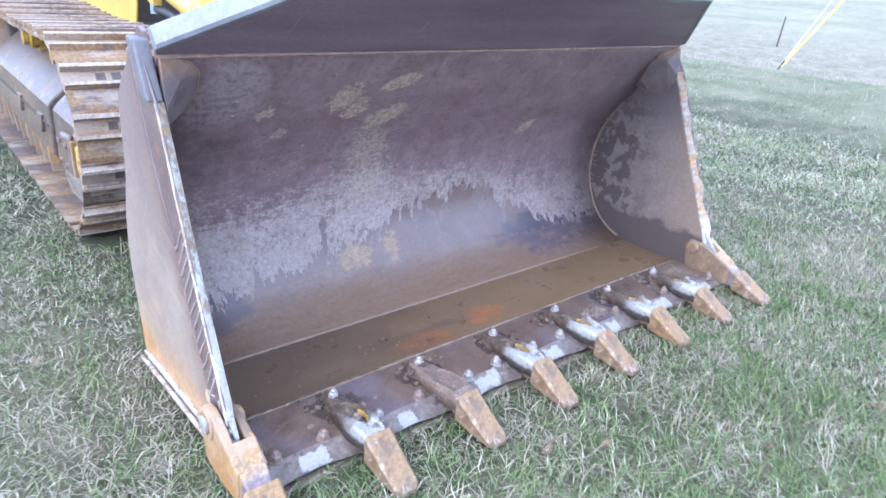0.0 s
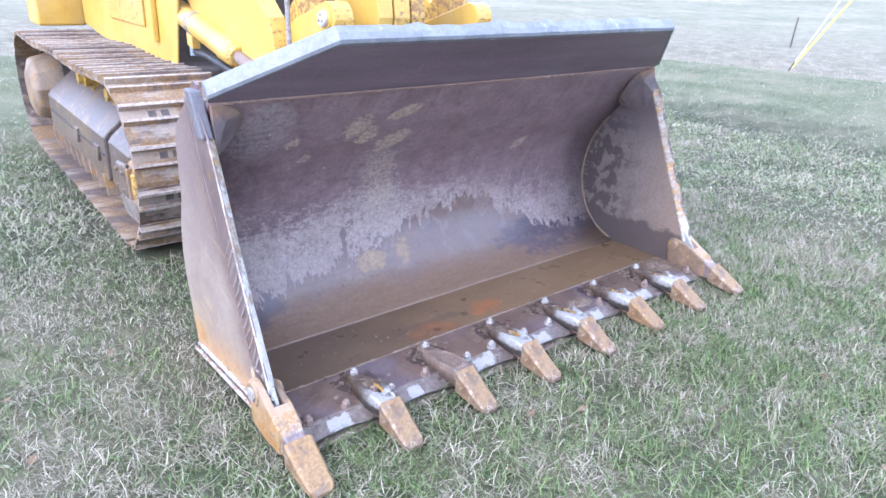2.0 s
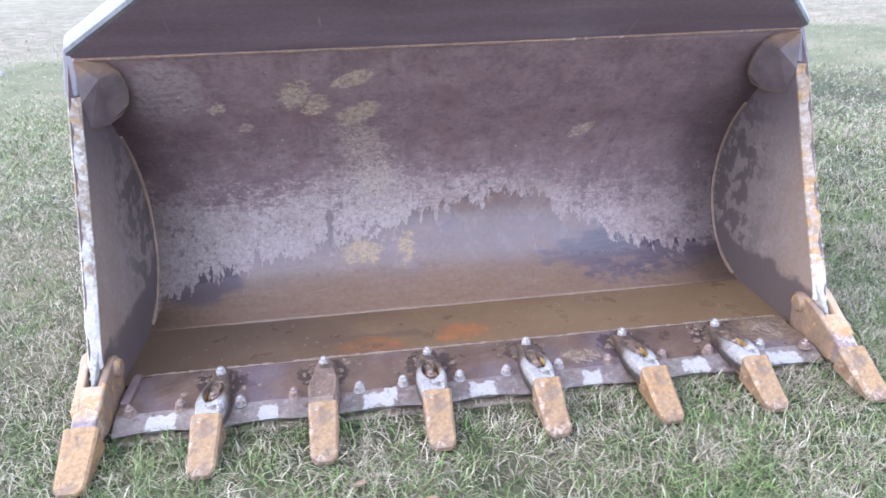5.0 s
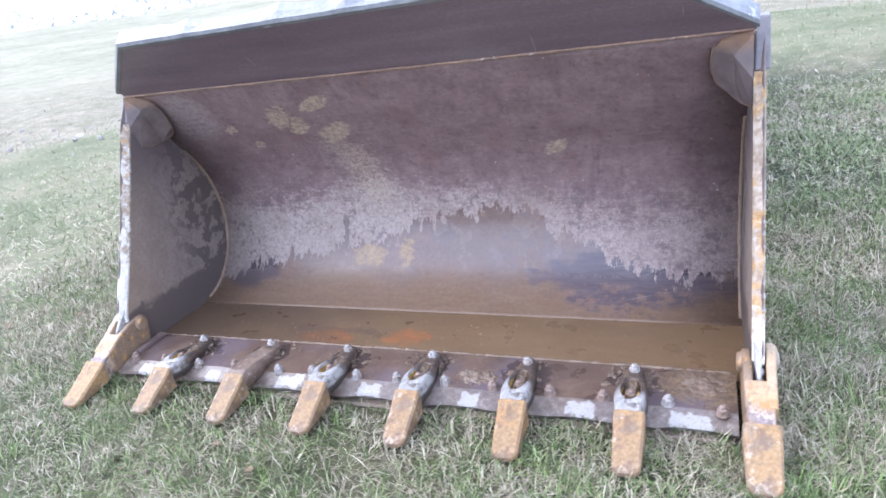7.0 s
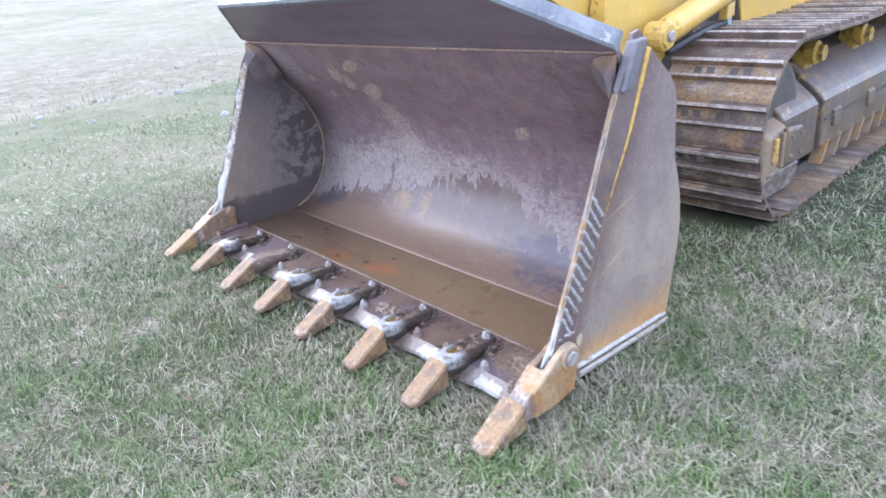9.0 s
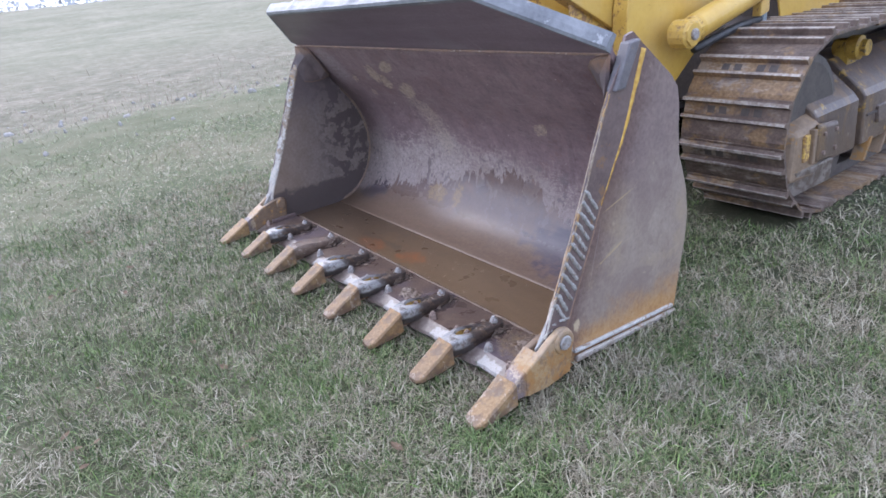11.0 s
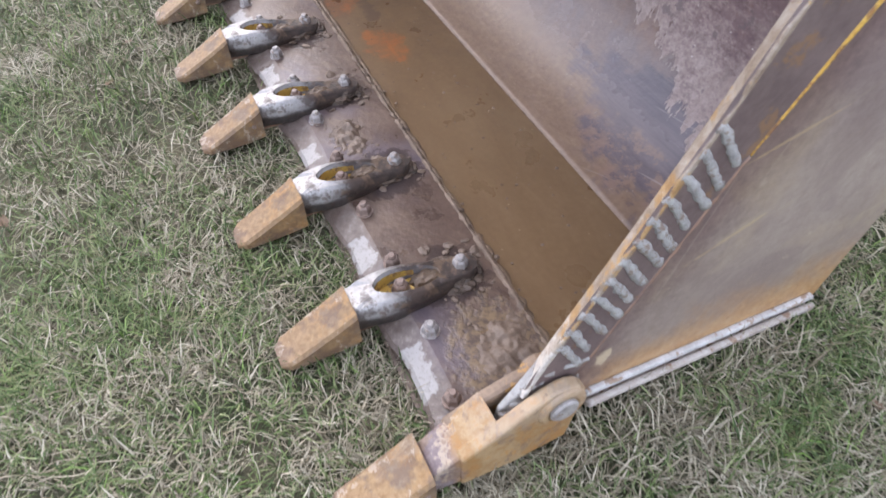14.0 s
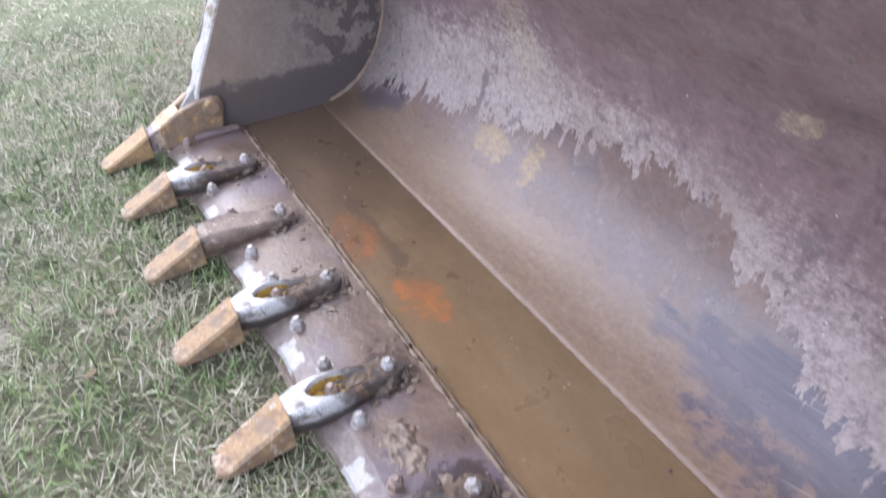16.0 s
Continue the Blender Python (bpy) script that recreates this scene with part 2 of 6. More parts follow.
    col = m.mix(m.mul(m.step(scr, 0.71, 0.77), 0.25), col, (0.38, 0.33, 0.31))
    peck = m.step(m.voronoi(60), 0.13, 0.06)
    col = m.mix(m.mul(m.mul(peck, m.step(mid, 0.5, 0.6)), 0.6), col, (0.36, 0.31, 0.29))
    chip = m.mx(m.mul(m.step(m.voronoi(17), 0.075, 0.045), m.step(m.noise(3, 3), 0.47, 0.54)), m.mul(m.step(m.voronoi(38), 0.1, 0.06), m.step(m.noise(5, 3), 0.55, 0.62)))
    col = m.mix(m.mul(chip, m.sub(0.85, m.mul(below, 0.85))), col, (0.55, 0.5, 0.47))
    speck = m.mul(m.step(m.voronoi(13), 0.085, 0.05), m.step(m.noise(4, 3), 0.5, 0.58))
    col = m.mix(m.mul(speck, 0.75), col, (0.06, 0.042, 0.04))
    m.bump(m.add(m.add(m.mul(fine, 0.5), m.mul(tan, 0.8)), m.mul(m.sub(1.0, below), 0.35)), 0.4, 0.006)
    rough = m.mix(below, m.mix(fade, 0.5, 0.7), m.add(m.mul(mid, 0.18), m.ramp(m.z, [(0.03, 0.34), (0.13, 0.17)])))
    return m.done(col, rough, 0.0, 0.5)


def mat_floor():
    m = Mat("bucket_floor_wet_mud")
    mid = m.noise(7, 5)
    fine = m.noise(60, 4, 0.6)
    swirl = m.noise(1.0, 6, 0.65, m.scaled(4, 12, 12), dist=0.6)
    col = m.ramp(m.add(m.mul(swirl, 0.65), m.mul(fine, 0.35)), [(0.3, (0.124, 0.076, 0.038)), (0.5, (0.152, 0.096, 0.05)), (0.7, (0.182, 0.12, 0.066))])
    w = m.add(m.mul(m.sub(m.noise(9, 5, 0.6), 0.5), 4.0), m.mul(m.sub(m.noise(40, 6, 0.75), 0.5), 3.4))
    murk = m.mx(m.blob(-0.27, 0.225, 0.1, 0.03, v=m.y, warp=w), m.blob(-0.45, 0.225, 0.12, 0.025, v=m.y, warp=w))
    col = m.mix(m.mul(murk, 0.6), col, (0.055, 0.036, 0.026))
    orange = m.mx(m.blob(-0.37, 0.165, 0.15, 0.055, v=m.y, warp=w), m.blob(-0.03, 0.2, 0.1, 0.06, v=m.y, warp=w))
    col = m.mix(m.mul(orange, m.add(0.22, m.mul(m.step(m.add(m.mul(swirl, 0.5), m.mul(m.noise(30, 5, 0.7), 0.5)), 0.42, 0.58), 0.5))), col, (0.32, 0.1, 0.022))
    # left half: darker mud, with the back sheet's dark reflection painted in
    lefty = m.step(m.add(m.x, m.add(m.mul(m.sub(mid, 0.5), 1.2), m.mul(m.sub(m.noise(23, 5, 0.7), 0.5), 0.9))), 0.2, -0.8)
    col = m.mix(m.mul(lefty, 0.7), col, (0.07, 0.046, 0.032))
    silt = m.step(m.noise(1.0, 5, 0.65, m.scaled(3, 9, 9)), 0.52, 0.66)
    col = m.mix(m.mul(silt, 0.14), col, (0.22, 0.155, 0.095))
    leaf = m.mul(m.step(m.voronoi(31), 0.1, 0.05), m.step(m.noise(4, 3), 0.5, 0.56))
    col = m.mix(m.mul(leaf, 0.6), col, (0.3, 0.225, 0.15))
    speck = m.mul(m.step(m.voronoi(16), 0.09, 0.05), m.step(m.noise(5, 3), 0.48, 0.56))
    col = m.mix(m.mul(speck, 0.8), col, (0.05, 0.034, 0.025))
    m.bump(m.add(m.add(fine, speck), m.mul(mid, 1.2)), 0.2, 0.003)
    return m.done(col, m.mix(mid, 0.2, 0.4), 0.0, 0.5)


def mat_edge():
    m = Mat("cutting_edge_steel")
    mid = m.noise(10, 5)
    fine = m.noise(70, 4, 0.6)
    col = m.ramp(m.add(m.mul(mid, 0.7), m.mul(fine, 0.3)), [(0.3, (0.056, 0.036, 0.029)), (0.52, (0.105, 0.069, 0.052)), (0.72, (0.165, 0.115, 0.085))])
    # bluish sheen of the wet plate, painted as colour patches
    blue = m.step(m.noise(3.2, 4), 0.5, 0.66)
    col = m.mix(m.mul(blue, 0.5), col, (0.118, 0.102, 0.135))
    smear = m.noise(1.0, 5, 0.68, m.vec(m.mul(m.x, 9), m.mul(m.sub(m.y, m.mul(m.x, 0.5)), 30), m.z))
    col = m.mix(m.mul(m.step(smear, 0.5, 0.68), 0.4), col, (0.2, 0.142, 0.1))
    rim = m.step(m.y, -0.13, -0.15)
    jag = m.add(m.mul(m.sub(m.noise(28, 5, 0.65), 0.5), 0.05), m.mul(m.sub(fine, 0.5), 0.015))
    bare = None
    for x0, w, y0 in ((-1.06, 0.045, -0.165), (-0.72, 0.03, -0.17), (-0.37, 0.045, -0.165), (-0.33, 0.02, -0.15), (-0.02, 0.04, -0.165), (0.36, 0.03, -0.165), (0.735, 0.045, -0.16), (1.07, 0.06, -0.17)):
        u = m.sub(m.math("ABSOLUTE", m.sub(m.x, x0)), w)
        v = m.sub(m.math("ABSOLUTE", m.sub(m.y, y0 - 0.006)), 0.021)
        b = m.step(m.add(m.mx(u, v), jag), 0.003, -0.003)
        bare = b if bare is None else m.mx(bare, b)
    bare = m.mul(bare, m.add(0.62, m.mul(m.step(m.noise(110, 4, 0.7), 0.36, 0.5), 0.33)))
    lip = m.ramp(m.noise(40, 5, 0.7), [(0.35, (0.078, 0.056, 0.045)), (0.55, (0.132, 0.104, 0.09)), (0.7, (0.235, 0.205, 0.187))])
    col = m.mix(bare, m.mix(m.mul(rim, 0.75), col, lip), (0.285, 0.268, 0.257))
    wetm = None
    for x0 in (-0.892, -0.546, -0.187, 0.17, 0.53, 0.892):
        b = m.blob(x0, -0.02, 0.085, 0.085, v=m.y, warp=m.mul(m.sub(m.noise(13, 5, 0.66), 0.5), 3.6))
        wetm = b if wetm is None else m.mx(wetm, b)
    col = m.mix(m.mul(wetm, 0.8), col, (0.042, 0.031, 0.029))
    mudr = m.blob(1.12, -0.01, 0.15, 0.1, v=m.y, warp=m.mul(m.sub(m.noise(30, 5, 0.7), 0.5), 4))
    col = m.mix(m.mul(mudr, 0.8), col, m.ramp(fine, [(0.4, (0.07, 0.05, 0.04)), (0.6, (0.2, 0.14, 0.08))]))
    m.bump(m.add(fine, m.mul(mudr, 1.0)), 0.4, 0.004)
    return m.done(col, m.mix(wetm, m.mix(mid, 0.17, 0.45), 0.2), 0.0, 0.45)


def mat_side():
    m = Mat("bucket_side_plate")
    mid = m.noise(6, 5, 0.6)
    fine = m.noise(70, 5, 0.65)
    brush = m.noise(1.0, 5, 0.6, m.scaled(3, 4.5, 2.2))
    col = m.ramp(m.add(m.mul(brush, 0.55), m.mul(fine, 0.45)), [(0.3, (0.19, 0.146, 0.125)), (0.5, (0.262, 0.207, 0.175)), (0.72, (0.345, 0.287, 0.243))])
    tawny = m.step(m.noise(3.4, 5, 0.6), 0.46, 0.66)
    col = m.mix(m.mul(tawny, 0.6), col, (0.36, 0.275, 0.17))
    murk = m.step(m.noise(4.6, 5, 0.65, dist=0.8), 0.5, 0.62)
    col = m.mix(m.mul(murk, 0.4), col, (0.17, 0.122, 0.115))
    freckle = m.step(m.add(m.mul(m.noise(34, 5, 0.72), 0.75), m.mul(mid, 0.25)), 0.55, 0.62)
    col = m.mix(m.mul(freckle, 0.26), col, (0.17, 0.115, 0.085))
    # wide rubbed streaks that run up towards the back
    along = m.add(m.z, m.mul(m.y, -0.35))
    streak = m.noise(1.0, 4, 0.62, m.vec(m.x, m.mul(m.y, 4.5), m.mul(along, 26)))
    col = m.mix(m.mul(m.step(streak, 0.58, 0.74), 0.32), col, (0.42, 0.345, 0.24))
    up = m.step(m.add(m.z, m.mul(m.sub(mid, 0.5), 0.5)), 0.4, 0.78)
    col = m.mix(m.mul(up, 0.68), col, m.ramp(fine, [(0.35, (0.135, 0.096, 0.098)), (0.65, (0.2, 0.148, 0.146))]))
    low = m.step(m.add(m.z, m.add(m.mul(m.sub(mid, 0.5), 0.22), m.mul(m.sub(m.noise(22, 5, 0.7), 0.5), 0.16))), 0.2, 0.02)
    col = m.mix(m.mul(low, 0.85), col, m.ramp(m.add(m.mul(fine, 0.5), m.mul(m.noise(12, 5, 0.7), 0.5)), [(0.35, (0.24, 0.115, 0.035)), (0.5, (0.4, 0.22, 0.08)), (0.65, (0.46, 0.31, 0.15))]))
    spots = m.step(m.noise(18, 5, 0.7), 0.64, 0.72)
    col = m.mix(m.mul(spots, 0.5), col, (0.46, 0.38, 0.28))
    by_cut = m.sub(m.y, m.add(0.11, m.mul(m.sub(m.z, 0.32), 0.5)))
    stain = m.step(m.add(by_cut, m.add(m.mul(m.sub(mid, 0.5), 0.2), m.mul(m.sub(fine, 0.5), 0.08))), 0.2, 0.0)
    col = m.mix(m.mul(stain, 0.85), col, m.ramp(fine, [(0.35, (0.085, 0.05, 0.05)), (0.65, (0.15, 0.092, 0.085))]))
    pat = m.blob(0.105, 0.145, 0.016, 0.028, u=m.y, warp=m.mul(m.sub(m.noise(45, 5, 0.7), 0.5), 4))
    col = m.mix(m.mul(pat, 0.85), col, (0.5, 0.4, 0.27))
    gold = m.mx(m.blob(0.34, 0.56, 0.075, 0.0035, u=m.y, v=m.sub(m.z, m.mul(m.sub(m.y, 0.34), 0.28)), warp=m.mul(m.sub(m.noise(60, 4, 0.7), 0.5), 3)), m.blob(0.3, 0.37, 0.07, 0.005, u=m.y, v=m.sub(m.z, m.mul(m.sub(m.y, 0.3), 0.4)), warp=m.mul(m.sub(m.noise(50, 4, 0.7), 0.5), 4)))
    col = m.mix(m.mul(gold, 0.4), col, (0.5, 0.37, 0.18))
    scr = m.noise(1.0, 2, 0.4, m.vec(m.x, m.mul(m.sub(m.y, m.mul(m.z, 0.3)), 90), m.mul(m.z, 3)))
    col = m.mix(m.mul(m.step(scr, 0.68, 0.76), 0.25), col, (0.42, 0.37, 0.32))
    m.bump(fine, 0.2, 0.003)
    return m.done(col, m.mix(mid, 0.28, 0.46), 0.0, 0.5)


def mat_side_inner():
    m = Mat("bucket_side_inner_film")
    mid = m.noise(9, 6, 0.65)
    fine = m.noise(60, 5, 0.65)
    col = m.ramp(m.add(m.mul(mid, 0.5), m.mul(fine, 0.5)), [(0.3, (0.125, 0.098, 0.09)), (0.5, (0.19, 0.154, 0.138)), (0.72, (0.275, 0.232, 0.205))])
    warm = m.step(m.add(m.y, m.mul(m.sub(mid, 0.5), 0.3)), 0.4, -0.02)
    col = m.mix(m.mul(warm, 0.42), col, (0.29, 0.2, 0.13))
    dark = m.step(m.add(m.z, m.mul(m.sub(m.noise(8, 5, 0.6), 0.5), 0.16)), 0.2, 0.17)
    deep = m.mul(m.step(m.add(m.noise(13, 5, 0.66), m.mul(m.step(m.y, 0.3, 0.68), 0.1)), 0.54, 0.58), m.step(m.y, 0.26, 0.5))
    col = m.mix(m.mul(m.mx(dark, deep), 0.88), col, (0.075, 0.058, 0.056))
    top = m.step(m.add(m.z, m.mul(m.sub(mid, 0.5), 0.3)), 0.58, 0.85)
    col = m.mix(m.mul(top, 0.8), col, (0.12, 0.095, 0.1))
    m.bump(fine, 0.3, 0.004)
    return m.done(col, 0.55, 0.0, 0.5)


def mat_spill():
    m = Mat("spill_guard_grey_paint")
    mid = m.noise(5, 5, 0.6)
    fine = m.noise(80, 4, 0.6)
    rub = m.noise(1.0, 4, 0.55, m.scaled(1.5, 9, 12))
    col = m.ramp(m.add(m.mul(rub, 0.6), m.mul(fine, 0.4)), [(0.3, (0.125, 0.09, 0.108)), (0.55, (0.19, 0.141, 0.166)), (0.75, (0.26, 0.208, 0.232))])
    pale = m.step(m.noise(1.0, 4, 0.6, m.scaled(2.0, 3, 3)), 0.58, 0.75)
    col = m.mix(m.mul(pale, 0.4), col, (0.24, 0.235, 0.25))
    scr = m.noise(1.0, 2, 0.4, m.vec(m.mul(m.x, 60), m.y, m.mul(m.z, 5)))
    col = m.mix(m.mul(m.step(scr, 0.7, 0.76), 0.4), col, (0.4, 0.38, 0.38))
    m.bump(fine, 0.2, 0.003)
    return m.done(col, m.mix(mid, 0.36, 0.58), 0.1, 0.5)


def simple_mat(name, lo, hi, rough, scale=12.0, metal=0.0, spots=None, spot_at=0.62, bump=0.25, vary=0.0):
    m = Mat(name)
    a = m.noise(scale, 6, 0.65)
    f = m.noise(scale * 7, 4, 0.6)
    col = m.ramp(m.add(m.mul(a, 0.65), m.mul(f, 0.35)), [(0.32, lo), (0.68, hi)])
    if spots is not None:
        s = m.step(m.add(m.noise(scale * 1.7, 6, 0.7), m.mul(m.sub(m.random(), 0.5), 0.1)), spot_at, spot_at + 0.05)
        col = m.mix(m.mul(s, 0.85), col, spots)
    if vary:
        col = m.mix(m.mul(m.random(), vary), col, (0.06, 0.045, 0.035))
    m.bump(m.add(a, f), bump, 0.004)
    return m.done(col, rough, metal, 0.5)


def mat_tooth(name, gold):
    m = Mat(name)
    a = m.noise(16, 6, 0.65)
    f = m.noise(90, 4, 0.6)
    r = m.random()
    shift = m.mul(m.sub(r, 0.5), 0.16)
    col = m.ramp(m.add(m.add(m.mul(a, 0.7), m.mul(f, 0.3)), shift), [(0.3, (0.085, 0.054, 0.038)), (0.42, (0.155, 0.096, 0.055)), (0.51, (0.29, 0.155, 0.055)), (0.6, (0.24, 0.165, 0.098)), (0.74, (0.32, 0.255, 0.18))])
    tip = m.step(m.add(m.y, m.mul(m.sub(a, 0.5), 0.2)), -0.29, -0.39)
    col = m.mix(m.mul(tip, 0.8), col, m.ramp(f, [(0.35, (0.095, 0.06, 0.042)), (0.65, (0.2, 0.128, 0.085))]))
    col = m.mix(m.mul(m.math("FRACT", m.mul(r, 7.7)), 0.4), col, m.ramp(a, [(0.35, (0.13, 0.1, 0.075)), (0.65, (0.25, 0.2, 0.145))]))
    scar = m.step(m.add(m.noise(1.0, 5, 0.68, m.scaled(44, 11, 36)), m.mul(m.sub(f, 0.5), 0.2)), 0.47, 0.54)
    col = m.mix(m.mul(scar, 0.72), col, m.mix(r, (0.1, 0.064, 0.044), (0.19, 0.122, 0.075)))
    soot = m.step(m.add(m.noise(12, 5, 0.68), m.mul(shift, 0.8)), 0.53, 0.6)
    col = m.mix(m.mul(soot, 0.45), col, (0.09, 0.058, 0.042))
    ochre = m.step(m.add(m.noise(9, 5, 0.66), m.mul(shift, -0.9)), 0.53 - gold * 0.15, 0.62 - gold * 0.15)
    col = m.mix(m.mul(ochre, gold), col, m.ramp(f, [(0.35, (0.25, 0.14, 0.05)), (0.65, (0.4, 0.265, 0.12))]))
    pale = m.step(m.add(m.noise(26, 5, 0.7), shift), 0.62, 0.68)
    col = m.mix(m.mul(pale, 0.5), col, (0.42, 0.35, 0.28))
    m.bump(m.add(a, f), 0.35, 0.004)
    return m.done(col, 0.62, 0.0, 0.4)


def mat_adapter():
    m = Mat("adapter_bare_steel")
    a = m.noise(14, 6, 0.65)
    f = m.noise(80, 4, 0.6)
    r = m.mul(m.sub(m.random(), 0.5), 0.09)
    bare = m.ramp(m.add(m.mul(a, 0.6), m.mul(f, 0.4)), [(0.3, (0.19, 0.178, 0.172)), (0.5, (0.33, 0.318, 0.31)), (0.7, (0.47, 0.457, 0.445))])
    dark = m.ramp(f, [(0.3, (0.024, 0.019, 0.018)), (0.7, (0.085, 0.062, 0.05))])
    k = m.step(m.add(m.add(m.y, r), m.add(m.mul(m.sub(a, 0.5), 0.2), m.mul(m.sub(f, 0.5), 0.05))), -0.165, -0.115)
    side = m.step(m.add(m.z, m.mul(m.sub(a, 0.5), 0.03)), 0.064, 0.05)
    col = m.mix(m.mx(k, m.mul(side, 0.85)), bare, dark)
    rub = m.mul(m.step(m.noise(38, 5, 0.72), 0.55, 0.6), m.step(m.z, 0.068, 0.078))
    col = m.mix(m.mul(m.mul(rub, k), 0.4), col, (0.3, 0.27, 0.25))
    cake = m.mul(m.step(m.noise(27, 5, 0.7), 0.5, 0.56), k)
    col = m.mix(m.mul(cake, 0.7), col, m.ramp(f, [(0.35, (0.07, 0.045, 0.03)), (0.65, (0.19, 0.13, 0.085))]))
    fleck = m.step(m.noise(48, 5, 0.75), 0.57, 0.63)
    col = m.mix(m.mul(fleck, 0.6), col, (0.14, 0.085, 0.06))
    grime = m.step(m.noise(11, 5, 0.68), 0.54, 0.62)
    col = m.mix(m.mul(grime, 0.75), col, (0.075, 0.054, 0.045))
    m.bump(m.add(a, f), 0.5, 0.004)
    return m.done(col, m.mix(k, 0.42, 0.4), m.mix(k, 0.2, 0.0), 0.5)


def mat_yellow(name, worn):
    m = Mat(name)
    a = m.noise(4, 5, 0.6)
    f = m.noise(45, 5, 0.65)
    col = m.ramp(m.add(m.mul(a, 0.7), m.mul(f, 0.3)), [(0.3, (0.46, 0.275, 0.04)), (0.6, (0.57, 0.37, 0.075)), (0.8, (0.6, 0.43, 0.135))])
    chip = m.step(m.add(m.noise(46, 6, 0.72), m.mul(a, 0.12)), 0.72 - worn, 0.76 - worn)
    col = m.mix(m.mul(chip, 0.85), col, (0.2, 0.105, 0.05))
    dust = m.step(m.noise(2.3, 5, 0.6), 0.45, 0.75)
    col = m.mix(m.mul(dust, 0.3), col, (0.46, 0.39, 0.28))
    m.bump(m.add(f, chip), 0.15, 0.003)
    return m.done(col, m.mix(chip, 0.36, 0.7), 0.0, 0.5)


def mat_shoe():
    m = Mat("track_shoe_steel")
    a = m.noise(11, 6, 0.65)
    f = m.noise(60, 4, 0.6)
    r = m.random()
    col = m.ramp(m.add(m.add(m.mul(a, 0.65), m.mul(f, 0.35)), m.mul(m.sub(r, 0.5), 0.16)), [(0.28, (0.055, 0.036, 0.028)), (0.48, (0.125, 0.088, 0.07)), (0.6, (0.19, 0.14, 0.11)), (0.74, (0.33, 0.27, 0.225))])
    mud = m.step(m.add(m.noise(6, 5, 0.68), m.mul(m.sub(r, 0.5), 0.25)), 0.5, 0.58)
    col = m.mix(m.mul(mud, 0.7), col, m.ramp(f, [(0.35, (0.16, 0.09, 0.035)), (0.65, (0.3, 0.185, 0.08))]))
    dust = m.step(m.add(m.noise(1.0, 5, 0.7, m.scaled(5, 16, 16)), m.mul(m.sub(m.math("FRACT", m.mul(r, 9.1)), 0.5), 0.2)), 0.55, 0.66)
    col = m.mix(m.mul(dust, 0.5), col, (0.36, 0.31, 0.265))
    # grouser crests rubbed bright
    crest = m.mul(m.step(m.z, 0.038, 0.046), m.add(0.45, m.mul(m.step(a, 0.42, 0.56), 0.5)))
    col = m.mix(crest, col, m.ramp(f, [(0.35, (0.27, 0.215, 0.18)), (0.65, (0.5, 0.45, 0.41))]))
    m.bump(m.add(a, f), 0.5, 0.006)
    return m.done(col, m.mix(crest, 0.55, 0.42), 0.0, 0.45)


def mat_ground():
    m = Mat("lawn_soil_thatch_and_shade")
    big = m.noise(0.55, 5, 0.6)
    mid = m.noise(4.5, 6, 0.65)
    fine = m.noise(60, 5, 0.7)
    hair = m.noise(1.0, 4, 0.7, m.scaled(170, 40, 40))
    g = m.add(m.add(m.mul(big, 0.5), m.mul(mid, 0.3)), m.mul(fine, 0.2))
    # near soil painted extra dark for the shade between dense blades
    lawn = m.ramp(g, [(0.36, (0.022, 0.03, 0.013)), (0.47, (0.038, 0.044, 0.022)), (0.56, (0.068, 0.063, 0.038)), (0.66, (0.115, 0.097, 0.062))])
    lawn = m.mix(m.mul(m.step(hair, 0.5, 0.7), 0.18), lawn, (0.22, 0.195, 0.135))
    soil = m.step(m.noise(18, 5, 0.7), 0.62, 0.72)
    lawn = m.mix(m.mul(soil, 0.6), lawn, (0.06, 0.048, 0.036))
    # rough weedy strip round the lawn, and pale field past it
    d = m.math("SQRT", m.add(m.math("POWER", m.mul(m.sub(m.x, 2.2), 0.95), 2.0), m.math("POWER", m.sub(m.y, 2.0), 2.0)))
    d = m.add(d, m.add(m.mul(m.sub(big, 0.5), 2.4), m.mul(m.sub(mid, 0.5), 1.2)))
    weedy = m.step(d, 9.4, 11.2)
    # paler soil and thatch farther out, without that painted shade
    thatch = m.ramp(g, [(0.36, (0.07, 0.083, 0.04)), (0.47, (0.115, 0.122, 0.066)), (0.56, (0.17, 0.158, 0.1)), (0.66, (0.23, 0.202, 0.138))])
    lawn = m.mix(m.mul(m.step(d, 3.0, 5.5), 0.85), lawn, thatch)
    weeds = m.ramp(m.add(m.add(m.mul(mid, 0.45), m.mul(fine, 0.25)), m.mul(m.noise(1.3, 5, 0.65), 0.3)), [(0.36, (0.09, 0.088, 0.055)), (0.5, (0.18, 0.158, 0.115)), (0.64, (0.31, 0.275, 0.215))])
    col = m.mix(m.mul(weedy, 0.85), lawn, weeds)
    field = m.ramp(m.add(m.mul(m.noise(0.25, 6, 0.65), 0.5), m.mul(m.noise(2.2, 6, 0.7), 0.5)), [(0.36, (0.12, 0.125, 0.075)), (0.5, (0.195, 0.185, 0.125)), (0.64, (0.27, 0.25, 0.185))])
    col = m.mix(m.mul(m.step(d, 14, 26), 0.8), col, field)
    m.bump(m.add(mid, m.mul(fine, 0.6)), 0.7, 0.02)
    return m.done(col, 0.9, 0.0, 0.2)


